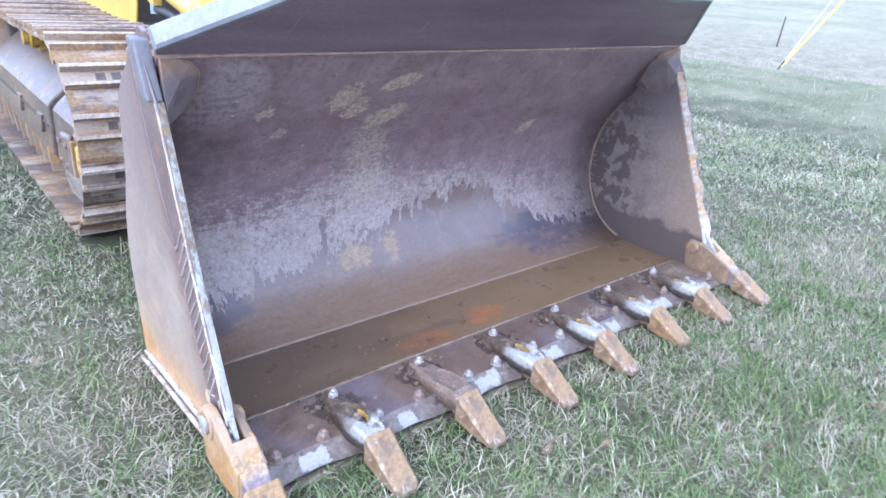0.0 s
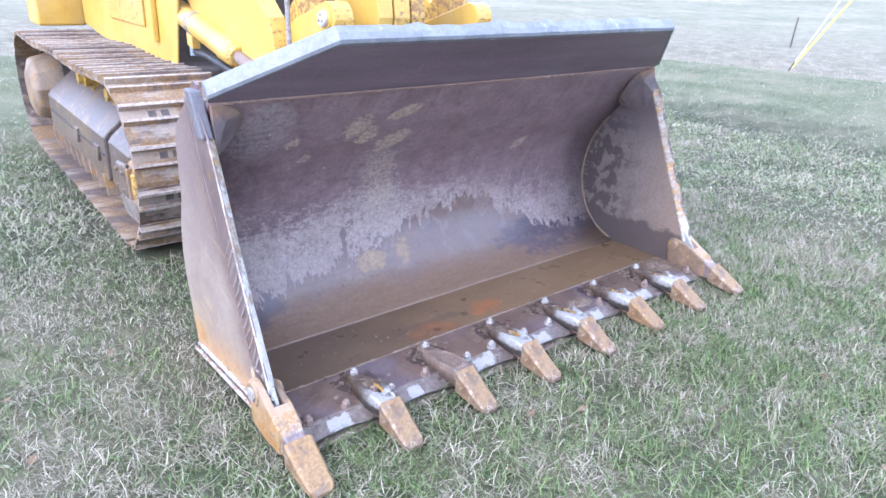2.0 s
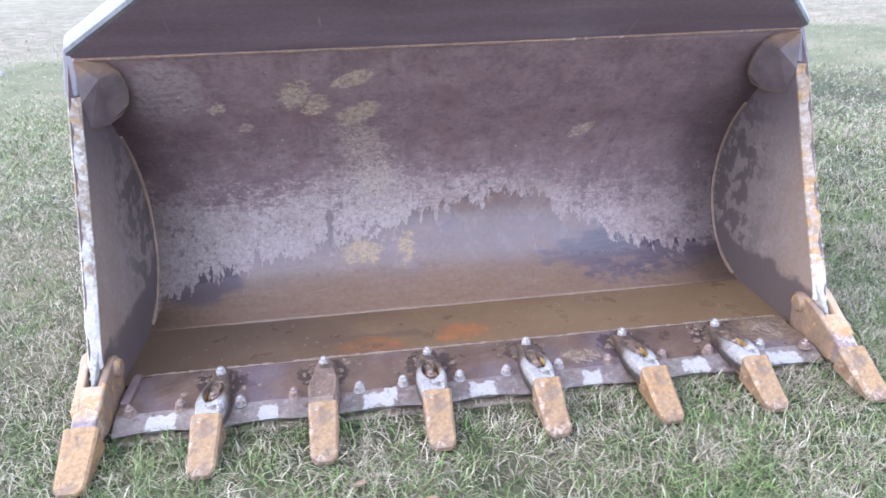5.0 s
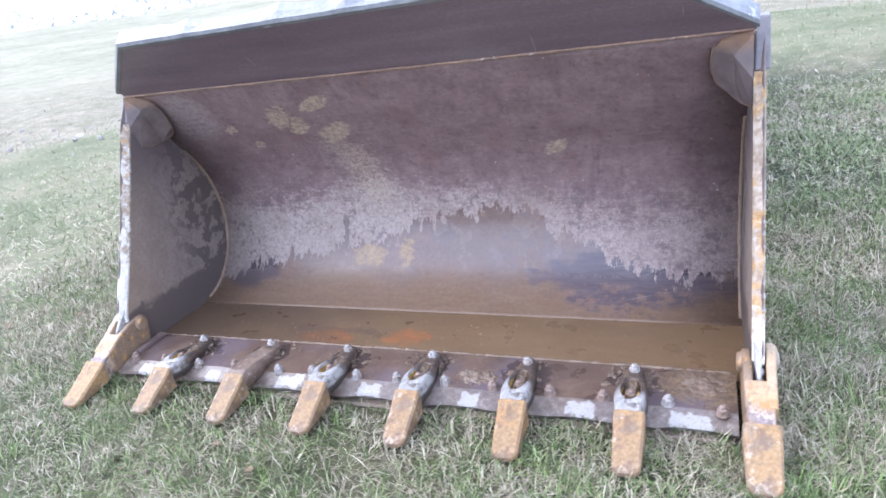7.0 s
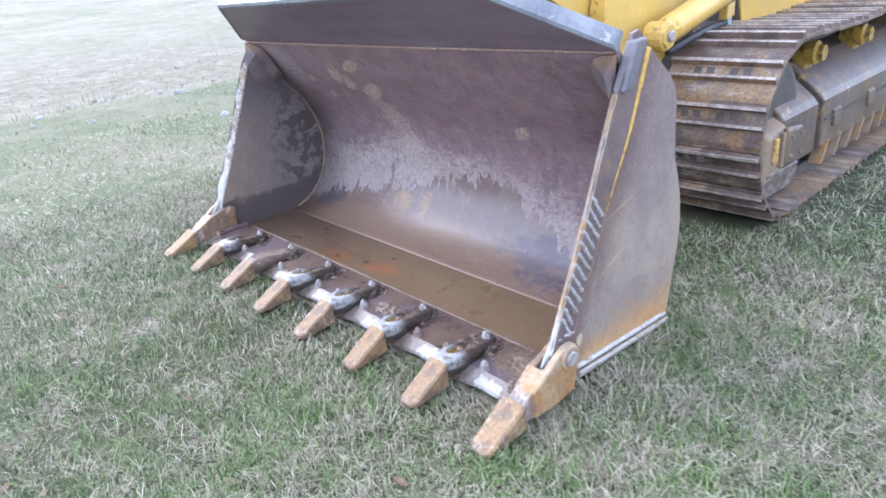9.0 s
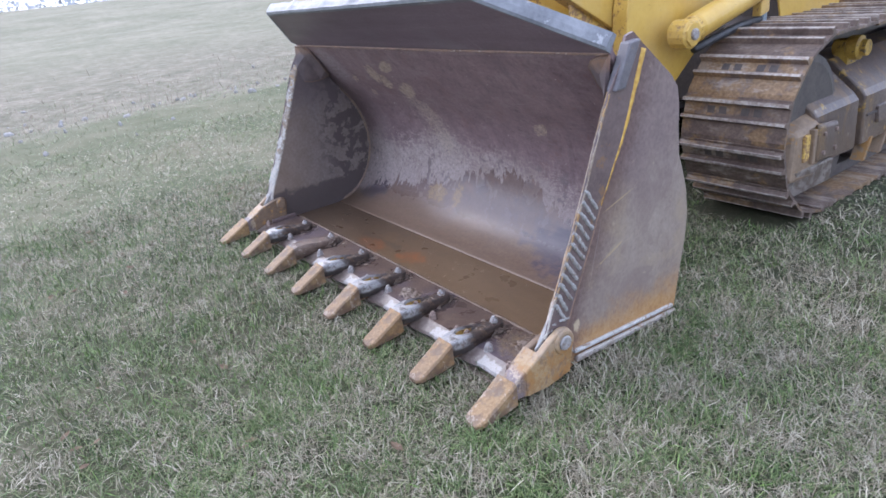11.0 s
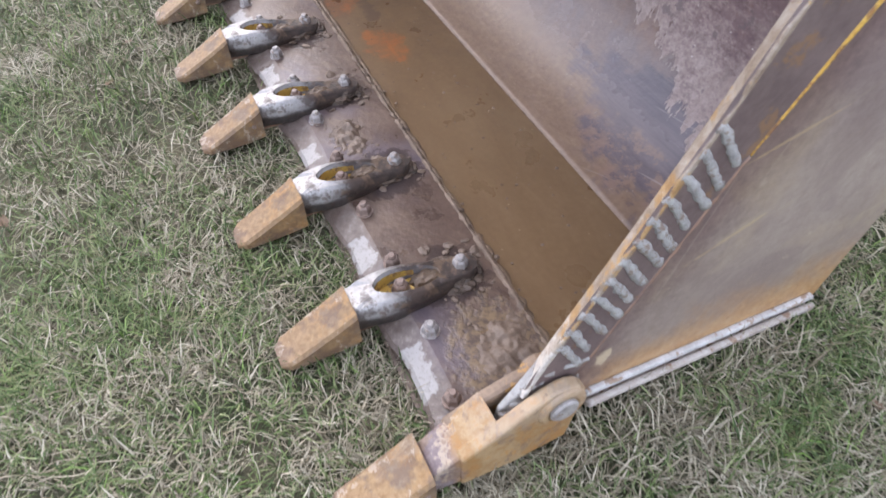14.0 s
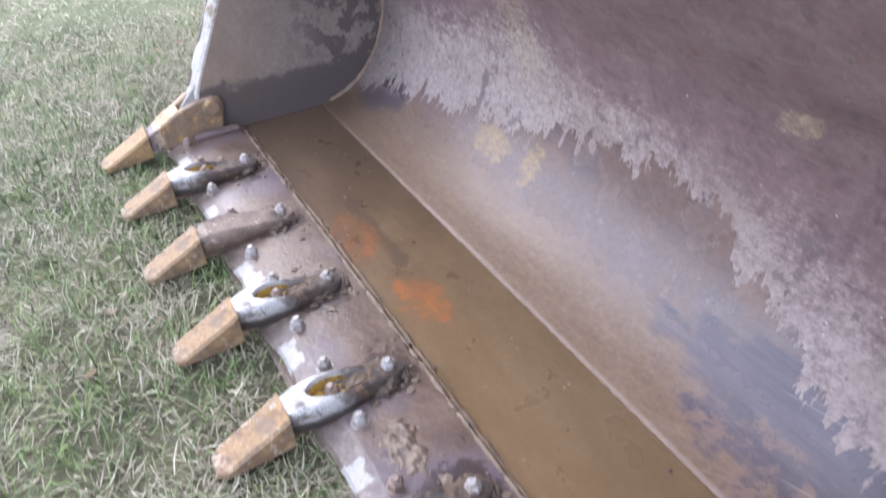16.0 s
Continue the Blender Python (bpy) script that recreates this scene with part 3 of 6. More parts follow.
def mat_grass(name, green, dry, at):
    m = Mat(name)
    r = m.island()
    patch = m.add(m.mul(m.noise(1.3, 4, 0.6), 0.42), m.mul(m.noise(6.5, 4, 0.6), 0.58))
    sway = m.mul(m.sub(m.noise(2.1, 4, 0.6), 0.5), 3.0)
    lush = m.blob(0.6, -0.85, 1.5, 0.6, v=m.y, warp=sway)
    parched = m.mx(m.blob(-2.5, 1.2, 1.5, 2.4, v=m.y, warp=sway), m.blob(2.0, 0.15, 0.65, 0.9, v=m.y, warp=sway))
    bias = m.mul(m.sub(parched, m.mul(lush, 0.6)), 0.14)
    is_dry = m.step(m.add(m.add(m.mul(m.sub(patch, 0.5), 4.6), r), bias), at - 0.1, at + 0.1)
    tone = m.math("FRACT", m.mul(r, 17.3))
    gcol = m.ramp(tone, green)
    dcol = m.ramp(tone, dry)
    col = m.mix(is_dry, gcol, dcol)
    m.b.inputs["Transmission Weight"].default_value = 0.0
    m.put(m.b.inputs["Subsurface Weight"], 0.0)
    return m.done(col, 0.55, 0.0, 0.3)


M_BACK, M_FLOOR, M_EDGE, M_SIDE, M_SIDE_IN, M_SPILL = mat_back_sheet(), mat_floor(), mat_edge(), mat_side(), mat_side_inner(), mat_spill()
M_TOOTH, M_CORNER_TOOTH = mat_tooth("tooth_rust_and_paint", 0.35), mat_tooth("corner_tooth_golden_rust", 0.52)
M_ADAPTER, M_SHOE, M_GROUND = mat_adapter(), mat_shoe(), mat_ground()
M_YELLOW, M_YELLOW_WORN, M_YELLOW_RUST = mat_yellow("yellow_machine_paint", 0.0), mat_yellow("yellow_paint_chipped", 0.105), mat_yellow("yellow_paint_rust_speckled", 0.19)
M_WELD = simple_mat("rusty_weld", (0.13, 0.085, 0.07), (0.3, 0.185, 0.125), 0.6, 12, spots=(0.42, 0.34, 0.3), spot_at=0.64)
M_WELD_GREY = simple_mat("hard_facing_weld", (0.2, 0.19, 0.18), (0.47, 0.455, 0.435), 0.6, 60, 0.0, spots=(0.2, 0.135, 0.095), spot_at=0.56, bump=0.8)
M_WORN = simple_mat("worn_bright_steel", (0.4, 0.38, 0.38), (0.66, 0.64, 0.63), 0.36, 18, 0.4, spots=(0.3, 0.2, 0.13), spot_at=0.64)
M_LIP = simple_mat("lip_flange_rubbed_grey", (0.11, 0.113, 0.128), (0.24, 0.245, 0.262), 0.45, 9, 0.0, spots=(0.36, 0.36, 0.37), spot_at=0.6)
def mat_front(name, gold, white):
    m = Mat(name)
    a = m.noise(1.0, 6, 0.72, m.scaled(16, 30, 30))
    f = m.noise(70, 5, 0.7)
    col = m.ramp(m.add(m.mul(a, 0.6), m.mul(f, 0.4)), [(0.3, (0.12, 0.082, 0.058)), (0.45, (0.24, 0.18, 0.13)), (0.62, (0.38, 0.325, 0.27))])
    g = m.step(m.add(m.noise(1.0, 4, 0.65, m.scaled(10, 15, 15)), m.mul(m.sub(f, 0.5), 0.45)), 0.6 - gold, 0.66 - gold)
    col = m.mix(m.mul(g, 0.85), col, m.ramp(f, [(0.35, (0.25, 0.13, 0.045)), (0.65, (0.42, 0.26, 0.1))]))
    low = m.step(m.add(m.z, m.mul(m.sub(a, 0.5), 0.7)), 0.5, 0.25)
    w = m.mul(m.step(m.add(m.add(m.mul(m.noise(5, 4, 0.6), 0.5), m.mul(m.noise(48, 6, 0.75), 0.5)), m.mul(low, 0.1)), 0.54 - white, 0.62 - white), 0.75)
    col = m.mix(w, col, m.ramp(f, [(0.35, (0.44, 0.41, 0.37)), (0.65, (0.66, 0.63, 0.59))]))
    m.bump(m.add(a, f), 0.35, 0.004)
    return m.done(col, 0.5, 0.0, 0.5)


M_FRONT, M_FRONT_PALE = mat_front("front_edge_rust_and_yellow", 0.1, -0.025), mat_front("front_edge_white_worn", 0.05, 0.07)
M_SKID = simple_mat("skid_bar_white_worn", (0.3, 0.285, 0.27), (0.58, 0.57, 0.56), 0.5, 26, 0.0, spots=(0.25, 0.16, 0.1), spot_at=0.57)
M_WEAR = simple_mat("side_cutter_steel", (0.085, 0.058, 0.056), (0.175, 0.128, 0.12), 0.42, 9, 0.0, spots=(0.2, 0.115, 0.06), spot_at=0.62)
M_BOLT = simple_mat("bolt_head_steel", (0.2, 0.18, 0.172), (0.44, 0.415, 0.4), 0.42, 50, 0.2, spots=(0.2, 0.13, 0.09), spot_at=0.56)
M_BOLT_DARK = simple_mat("bolt_muddy", (0.14, 0.095, 0.075), (0.3, 0.225, 0.19), 0.5, 50, 0.1)
# muddy steel; the same dark tone stands in for shade in gaps and holes
M_DARK = simple_mat("dark_mud_and_shade_steel", (0.045, 0.038, 0.036), (0.11, 0.09, 0.08), 0.6, 14)
def mat_track_frame():
    m = Mat("track_frame_muddy")
    a = m.noise(5, 6, 0.68)
    f = m.noise(45, 5, 0.65)
    run = m.noise(1.0, 5, 0.65, m.scaled(4, 10, 3))
    col = m.ramp(m.add(m.mul(a, 0.6), m.mul(f, 0.4)), [(0.3, (0.055, 0.039, 0.034)), (0.5, (0.105, 0.078, 0.067)), (0.72, (0.195, 0.152, 0.128))])
    col = m.mix(m.mul(m.step(run, 0.52, 0.64), 0.55), col, (0.2, 0.125, 0.055))
    low = m.step(m.add(m.z, m.mul(m.sub(a, 0.5), 0.3)), 0.4, 0.22)
    col = m.mix(m.mul(low, 0.5), col, (0.13, 0.088, 0.055))
    pale = m.step(m.noise(9, 6, 0.72), 0.6, 0.67)
    col = m.mix(m.mul(pale, 0.45), col, (0.36, 0.32, 0.29))
    crumb = m.mul(m.step(m.noise(14, 6, 0.72), 0.57, 0.63), m.step(m.noise(2.4, 4, 0.6), 0.48, 0.56))
    col = m.mix(m.mul(crumb, 0.8), col, m.ramp(f, [(0.35, (0.28, 0.16, 0.03)), (0.65, (0.46, 0.3, 0.07))]))
    m.bump(m.add(a, f), 0.35, 0.006)
    return m.done(col, m.mix(a, 0.26, 0.52), 0.0, 0.5)


M_FRAME = mat_track_frame()
M_ROLLER = simple_mat("roller_mud_and_yellow", (0.24, 0.13, 0.025), (0.56, 0.37, 0.06), 0.45, 14, spots=(0.08, 0.055, 0.035), spot_at=0.55, bump=0.6)
M_YOKE_FOOT = simple_mat("yoke_foot_bright_worn", (0.12, 0.095, 0.08), (0.3, 0.265, 0.235), 0.55, 9, spots=(0.1, 0.07, 0.05), spot_at=0.5, bump=0.5)
M_DRUM = simple_mat("final_drive_muddy_paint", (0.13, 0.088, 0.06), (0.3, 0.215, 0.14), 0.55, 6, spots=(0.3, 0.16, 0.045), spot_at=0.55)
M_CLOD = simple_mat("wet_mud_clod", (0.085, 0.058, 0.042), (0.19, 0.136, 0.098), 0.5, 24, bump=0.6)
M_RUBBER = simple_mat("black_hose_rubber", (0.018, 0.018, 0.02), (0.05, 0.05, 0.052), 0.55, 20)
M_STONE = simple_mat("pale_field_stone", (0.25, 0.235, 0.22), (0.42, 0.405, 0.385), 0.8, 20, vary=0.3)
M_WEED = simple_mat("dry_weed_stalk", (0.26, 0.21, 0.16), (0.42, 0.36, 0.28), 0.85, 3)
# distance haze is mixed into this pale blue-grey
M_HEDGE = simple_mat("far_wood_haze_tint", (0.42, 0.44, 0.48), (0.5, 0.52, 0.56), 0.95, 0.6)
M_WHITE = simple_mat("weathered_white_paint", (0.6, 0.6, 0.58), (0.8, 0.8, 0.78), 0.5, 8)
M_GUARD = simple_mat("yellow_guy_guard_plastic", (0.72, 0.6, 0.05), (0.8, 0.7, 0.12), 0.4, 8)
M_POST = simple_mat("dark_fence_post", (0.05, 0.045, 0.04), (0.12, 0.1, 0.085), 0.8, 12)
M_GRASS = mat_grass("lawn_grass", [(0.0, (0.038, 0.066, 0.018)), (0.35, (0.088, 0.132, 0.042)), (0.75, (0.16, 0.2, 0.078)), (0.92, (0.24, 0.265, 0.122)), (1.0, (0.15, 0.265, 0.05))], [(0.0, (0.12, 0.1, 0.066)), (0.4, (0.24, 0.206, 0.143)), (0.8, (0.37, 0.33, 0.243)), (1.0, (0.46, 0.42, 0.325))], 0.56)
M_STRAW = mat_grass("dry_lawn_straw", [(0.0, (0.13, 0.125, 0.06)), (1.0, (0.25, 0.23, 0.13))], [(0.0, (0.18, 0.15, 0.102)), (0.45, (0.29, 0.253, 0.18)), (0.85, (0.4, 0.36, 0.27)), (1.0, (0.48, 0.445, 0.345))], 0.36)
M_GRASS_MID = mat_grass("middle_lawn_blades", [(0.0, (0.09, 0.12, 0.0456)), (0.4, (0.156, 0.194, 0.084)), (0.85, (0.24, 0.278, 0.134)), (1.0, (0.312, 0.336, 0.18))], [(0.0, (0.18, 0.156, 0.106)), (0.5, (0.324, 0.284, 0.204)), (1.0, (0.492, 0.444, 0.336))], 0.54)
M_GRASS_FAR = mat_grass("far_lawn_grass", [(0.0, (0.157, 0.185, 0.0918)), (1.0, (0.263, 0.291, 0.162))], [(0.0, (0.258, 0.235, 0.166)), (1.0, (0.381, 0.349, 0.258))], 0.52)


# ---- mesh helpers ----
def shift_of(ob):
    return ob.matrix_basis.translation


def part(name, bm, material, parent, label="", smooth=False, bevel=0.0):
    """Link a bmesh, given in world metres, as one mesh object under a thing or a part."""
    bmesh.ops.recalc_face_normals(bm, faces=bm.faces)
    me = bpy.data.meshes.new(name)
    bm.to_mesh(me)
    bm.free()
    if smooth:
        for p in me.polygons:
            p.use_smooth = True
    return hang(name, me, material, parent, label, bevel)


def hang(name, me, material, parent, label="", bevel=0.0):
    if material is not None and not me.materials:
        me.materials.append(material)
    ob = new(name, me)
    if parent is not None:
        ob.parent = parent
        ob.matrix_parent_inverse = Matrix.Translation(-shift_of(parent))
    if label:
        tagged(ob, label)
    if bevel:
        md = ob.modifiers.new("bevel", "BEVEL")
        md.width, md.segments, md.limit_method, md.angle_limit = bevel, 2, "ANGLE", radians(40)
        md.harden_normals = False
    return ob


def thing(name, at, label, category, group="", kind=""):
    ob = new(name)
    ob.empty_display_size = 0.2
    ob.matrix_basis = Matrix.Translation(at)
    return tagged(ob, label, category, group, kind)


def prism(outline, lo, hi, axis="x", bm=None):
    """Push a closed outline along an axis: (y, z) along x, (x, z) along y, (x, y) along z."""
    bm = bm or bmesh.new()
    put = {"x": lambda a, b, c: (c, a, b), "y": lambda a, b, c: (a, c, b), "z": lambda a, b, c: (a, b, c)}[axis]
    lows = [bm.verts.new(put(a, b, lo)) for a, b in outline]
    highs = [bm.verts.new(put(a, b, hi)) for a, b in outline]
    bm.faces.new(lows)
    bm.faces.new(highs[::-1])
    n = len(outline)
    for i in range(n):
        bm.faces.new((lows[i], lows[(i + 1) % n], highs[(i + 1) % n], highs[i]))
    return bm


def box(x0, x1, y0, y1, z0, z1, bm=None):
    return prism([(x0, y0), (x1, y0), (x1, y1), (x0, y1)], z0, z1, "z", bm)


def hull(points, bm=None):
    """Eight corners, lower four then upper four, in turn."""
    bm = bm or bmesh.new()
    v = [bm.verts.new(p) for p in points]
    for f in ((0, 1, 2, 3), (7, 6, 5, 4), (0, 4, 5, 1), (1, 5, 6, 2), (2, 6, 7, 3), (3, 7, 4, 0)):
        bm.faces.new([v[i] for i in f])
    return bm


def rings(sections, closed_ends=True, bm=None):
    """Join sections of equal point count into one skin."""
    bm = bm or bmesh.new()
    rows = [[bm.verts.new(p) for p in s] for s in sections]
    n = len(rows[0])
    for a, b in zip(rows, rows[1:]):
        for i in range(n):
            bm.faces.new((a[i], a[(i + 1) % n], b[(i + 1) % n], b[i]))
    if closed_ends:
        bm.faces.new(rows[0][::-1])
        bm.faces.new(rows[-1])
    return bm


def tube(path, radii, sides=12, bm=None):
    """A round bar along a path; radii: one number or one per point."""
    pts = [Vector(p) for p in path]
    if not isinstance(radii, (list, tuple)):
        radii = [radii] * len(pts)
    secs = []
    ref = None
    for i, p in enumerate(pts):
        d = (pts[min(i + 1, len(pts) - 1)] - pts[max(i - 1, 0)]).normalized()
        if ref is None:
            ref = d.orthogonal().normalized()
        u = (ref - d * ref.dot(d)).normalized()
        ref = u
        v = d.cross(u)
        secs.append([p + (u * math.cos(a) + v * math.sin(a)) * radii[i] for a in (2 * math.pi * k / sides for k in range(sides))])
    return rings(secs, True, bm)


def turned(profile, origin, axis, sides=16, bm=None):
    """Turn (distance along the axis, radius) pairs round an axis."""
    o, d = Vector(origin), Vector(axis).normalized()
    u = d.orthogonal().normalized()
    v = d.cross(u)
    secs = [[o + d * s + (u * math.cos(a) + v * math.sin(a)) * max(r, 0.0004) for a in (2 * math.pi * (k + 0.5) / sides for k in range(sides))] for s, r in profile]
    return rings(secs, True, bm)


def smooth_line(pts, n):
    """A Catmull-Rom line through the points, n steps a span."""
    out = []
    for i in range(len(pts) - 1):
        p0, p1, p2, p3 = (Vector(pts[max(0, min(len(pts) - 1, k))]) for k in (i - 1, i, i + 1, i + 2))
        for k in range(n):
            t = k / n
            out.append(tuple(0.5 * (2 * p1 + (p2 - p0) * t + (2 * p0 - 5 * p1 + 4 * p2 - p3) * t * t + (3 * p1 - p0 - 3 * p2 + p3) * t ** 3)))
    out.append(tuple(pts[-1]))
    return out


def bead(path, r, seed, bm=None, sides=6, vary=0.22, pitch=1.5):
    """A lumpy weld bead along a path."""
    rnd = random.Random(seed)
    pts = []
    for a, b in zip(path, path[1:]):
        a, b = Vector(a), Vector(b)
        n = max(2, int((b - a).length / (r * pitch)))
        pts += [a.lerp(b, k / n) for k in range(n)]
    pts.append(Vector(path[-1]))
    return tube([p + Vector((rnd.uniform(-1, 1), rnd.uniform(-1, 1), rnd.uniform(-1, 1))) * r * 0.15 for p in pts], [r * rnd.uniform(1 - vary, 1 + vary * 0.9) for _ in pts], sides, bm)


# ---- ground ----
def rise(x, y):
    """Height of the lawn and of the fields round it."""
    r = np.hypot(x, y - 1.0)
    near = 0.010 * np.sin(x * 2.3 + 1.0) * np.sin(y * 1.9 + 0.4) + 0.006 * np.sin(x * 5.1 + y * 3.7)
    s = np.clip((r - 14) / 80, 0, 1)
    far = 2.6 * s * s * (3 - 2 * s)
    dip = -0.15 * np.exp(-((np.hypot((x - 2.2) * 0.95, y - 2.0) - 12.0) / 1.6) ** 2)
    swell = 0.12 * np.sin(x * 0.21 + 0.7) * np.sin(y * 0.17 + 1.1) * np.clip((r - 6) / 10, 0, 1)
    return GROUND + near * np.clip((r - 0.5) / 1.5, 0.25, 1) + far + dip + swell


def build_ground():
    radii = np.concatenate([np.linspace(0, 6, 61), np.geomspace(6.2, 30, 50), np.geomspace(32, 2500, 40)])
    n = 144
    ang = np.arange(n) * 2 * np.pi / n
    verts, faces = [], []
    for r in radii:
        for a in ang:
            x, y = r * math.cos(a), 1.0 + r * math.sin(a)
            verts.append((x, y, float(rise(np.float64(x), np.float64(y)))))
    for i in range(len(radii) - 1):
        for k in range(n):
            a, b = i * n + k, i * n + (k + 1) % n
            faces.append((a, b, b + n, a + n) if i else (a, b + n, a + n))
    me = bpy.data.meshes.new("ground")
    me.from_pydata(verts, [], faces)
    me.polygons.foreach_set("use_smooth", [True] * len(me.polygons))
    return tagged(hang("ground", me, M_GROUND, None), "short winter lawn with bare soil and dry thatch", "ground", kind="structure")


build_ground()


def blocked(x, y):
    """Where the bucket and the tracks press on the lawn."""
    inside = (np.abs(x) < 1.27) & (y > -0.17) & (y < 0.7)
    under = (np.abs(np.abs(x) - 0.915) < 0.29) & (y > 1.68) & (y < 4.9)
    return inside | under


def blades(name, count, area, length, width, lean, material, seed, label, soft_rim=0.6, patchy=False):
    """Grass blades as bent strips in one mesh."""
    rng = np.random.default_rng(seed)
    x = rng.uniform(area[0], area[1], count)
    y = rng.uniform(area[2], area[3], count)
    hole = area[4] if len(area) > 4 else None
    ok = ~blocked(x, y)
    if hole:
        ok &= ~((x > hole[0]) & (x < hole[1]) & (y > hole[2]) & (y < hole[3]))
        ok &= np.hypot(x, y - 1) < area[1] + 2
    # blades stand in tufts
    tuft = np.sin(x * 31 + 3 * np.sin(y * 23)) * np.sin(y * 29 + 3 * np.sin(x * 19))
    ok &= rng.uniform(-1.3, 1.0, count) < tuft + 0.35
    if patchy:
        heap_at = np.sin(x * 6.3 + 2.2 * np.sin(y * 4.7 + 0.5)) * np.sin(y * 7.1 + 2.0 * np.sin(x * 5.3))
        bare_at = np.exp(-((x + 2.4) / 1.4) ** 2 - ((y - 1.0) / 2.2) ** 2) + np.exp(-((x - 2.0) / 0.6) ** 2 - ((y - 0.15) / 0.8) ** 2)
        ok &= rng.uniform(0, 1, count) < 0.47 + 0.68 * heap_at + 0.3 * bare_at
    # thin out towards the rim of the patch
    rim_in = np.minimum(np.minimum(x - area[0], area[1] - x), np.minimum(y - area[2], area[3] - y))
    ok &= rng.uniform(0, 1, count) < np.clip(rim_in / soft_rim + 0.15, 0, 1)
    x, y = x[ok], y[ok]
    n = len(x)
    z = rise(x, y) - 0.004
    patch = 0.5 + 0.5 * np.sin(x * 1.7 + 1.3 * np.sin(y * 1.1)) * np.sin(y * 2.1 + x * 0.6)
    ln = rng.uniform(length[0], length[1], n) * (0.75 + 0.5 * patch)
    wd = rng.uniform(width[0], width[1], n)
    yaw = rng.uniform(0, 2 * np.pi, n)
    tilt = np.clip(rng.normal(lean[0], lean[1], n), 0.02, 1.5)
    bend = rng.uniform(0.1, 0.9, n)
    yaw2 = yaw + rng.normal(0, 0.45, n)
    yaw3 = yaw2 + rng.normal(0, 0.5, n)
    turn = yaw2 + np.pi / 2 + rng.normal(0, 0.5, n)
    side = np.stack([np.cos(turn) * wd * 0.5, np.sin(turn) * wd * 0.5, np.zeros(n)], 1)
    t2 = np.clip(tilt + bend * 0.5, 0, 1.6)
    t3 = np.clip(tilt + bend, 0, 1.75)

    def along(az, el, part_of):
        return np.stack([np.cos(az) * np.sin(el), np.sin(az) * np.sin(el), np.cos(el)], 1) * (ln * part_of)[:, None]

    base = np.stack([x, y, z], 1)
    low = base + along(yaw, tilt, 0.34)
    mid = low + along(yaw2, t2, 0.34)
    top = mid + along(yaw3, t3, 0.32)
    v = np.stack([base - side * 0.6, base + side * 0.6, low + side, low - side, mid + side * 0.75, mid - side * 0.75, top], 1).reshape(-1, 3)
    k = np.arange(n)[:, None] * 7
    loops = np.concatenate([k + 0, k + 1, k + 2, k + 3, k + 3, k + 2, k + 4, k + 5, k + 5, k + 4, k + 6], 1).ravel()
    starts = (np.arange(n)[:, None] * 11 + np.array([0, 4, 8])).ravel()
    me = bpy.data.meshes.new(name)
    me.vertices.add(n * 7)
    me.vertices.foreach_set("co", v.ravel())
    me.loops.add(n * 11)
    me.loops.foreach_set("vertex_index", loops)
    me.polygons.add(n * 3)
    me.polygons.foreach_set("loop_start", starts)
    me.update(calc_edges=True)
    me.validate()
    return tagged(hang(name, me, material, None), label, "grass", kind="stuff")


NEAR = (-2.9, 3.0, -2.1, 2.2)
INNER = (-2.5, 2.6, -1.7, 1.8)
CLOSE = (0.2, 2.7, -1.5, 1.2)
blades("lawn_grass", 250000, NEAR, (0.03, 0.078), (0.002, 0.0044), (0.85, 0.4), M_GRASS, 11, "short green and tan lawn grass blades")
blades("lawn_straw", 105000, NEAR, (0.05, 0.13), (0.0016, 0.0034), (1.3, 0.16), M_STRAW, 12, "dry flattened straw lying in the lawn", patchy=True)
blades("tufted_lawn_grass", 110000, CLOSE, (0.032, 0.095), (0.0016, 0.0042), (0.95, 0.35), M_GRASS, 15, "matted green and tan grass beside the bucket")
blades("matted_straw", 52000, CLOSE, (0.05, 0.14), (0.0014, 0.0032), (1.36, 0.12), M_STRAW, 16, "dry straw matted into the lawn beside the bucket", patchy=True)
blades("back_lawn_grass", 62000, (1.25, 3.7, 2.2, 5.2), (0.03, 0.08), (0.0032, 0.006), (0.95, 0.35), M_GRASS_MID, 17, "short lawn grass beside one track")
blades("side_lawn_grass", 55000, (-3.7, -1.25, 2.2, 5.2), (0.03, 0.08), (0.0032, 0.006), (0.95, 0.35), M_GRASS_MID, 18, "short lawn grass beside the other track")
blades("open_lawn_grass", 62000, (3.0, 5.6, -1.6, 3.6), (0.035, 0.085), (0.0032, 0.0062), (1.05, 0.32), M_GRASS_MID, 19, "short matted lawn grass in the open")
blades("middle_lawn_straw", 70000, (-5.0, 5.6, -3.6, 4.6, INNER), (0.05, 0.1), (0.0026, 0.0045), (1.3, 0.16), M_STRAW, 23, "dry flattened straw some way from the bucket")
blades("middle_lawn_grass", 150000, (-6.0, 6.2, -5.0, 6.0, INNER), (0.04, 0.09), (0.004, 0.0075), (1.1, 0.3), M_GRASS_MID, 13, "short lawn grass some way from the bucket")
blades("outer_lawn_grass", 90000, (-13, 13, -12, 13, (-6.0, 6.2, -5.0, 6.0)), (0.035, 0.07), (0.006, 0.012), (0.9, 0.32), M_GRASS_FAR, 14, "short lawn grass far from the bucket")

# ---- the bucket ----
W = 1.237          # half of the inner width
bucket = thing("loader_bucket", (0, 0.25, GROUND), "worn steel loader bucket with eight teeth resting on grass", "bucket")

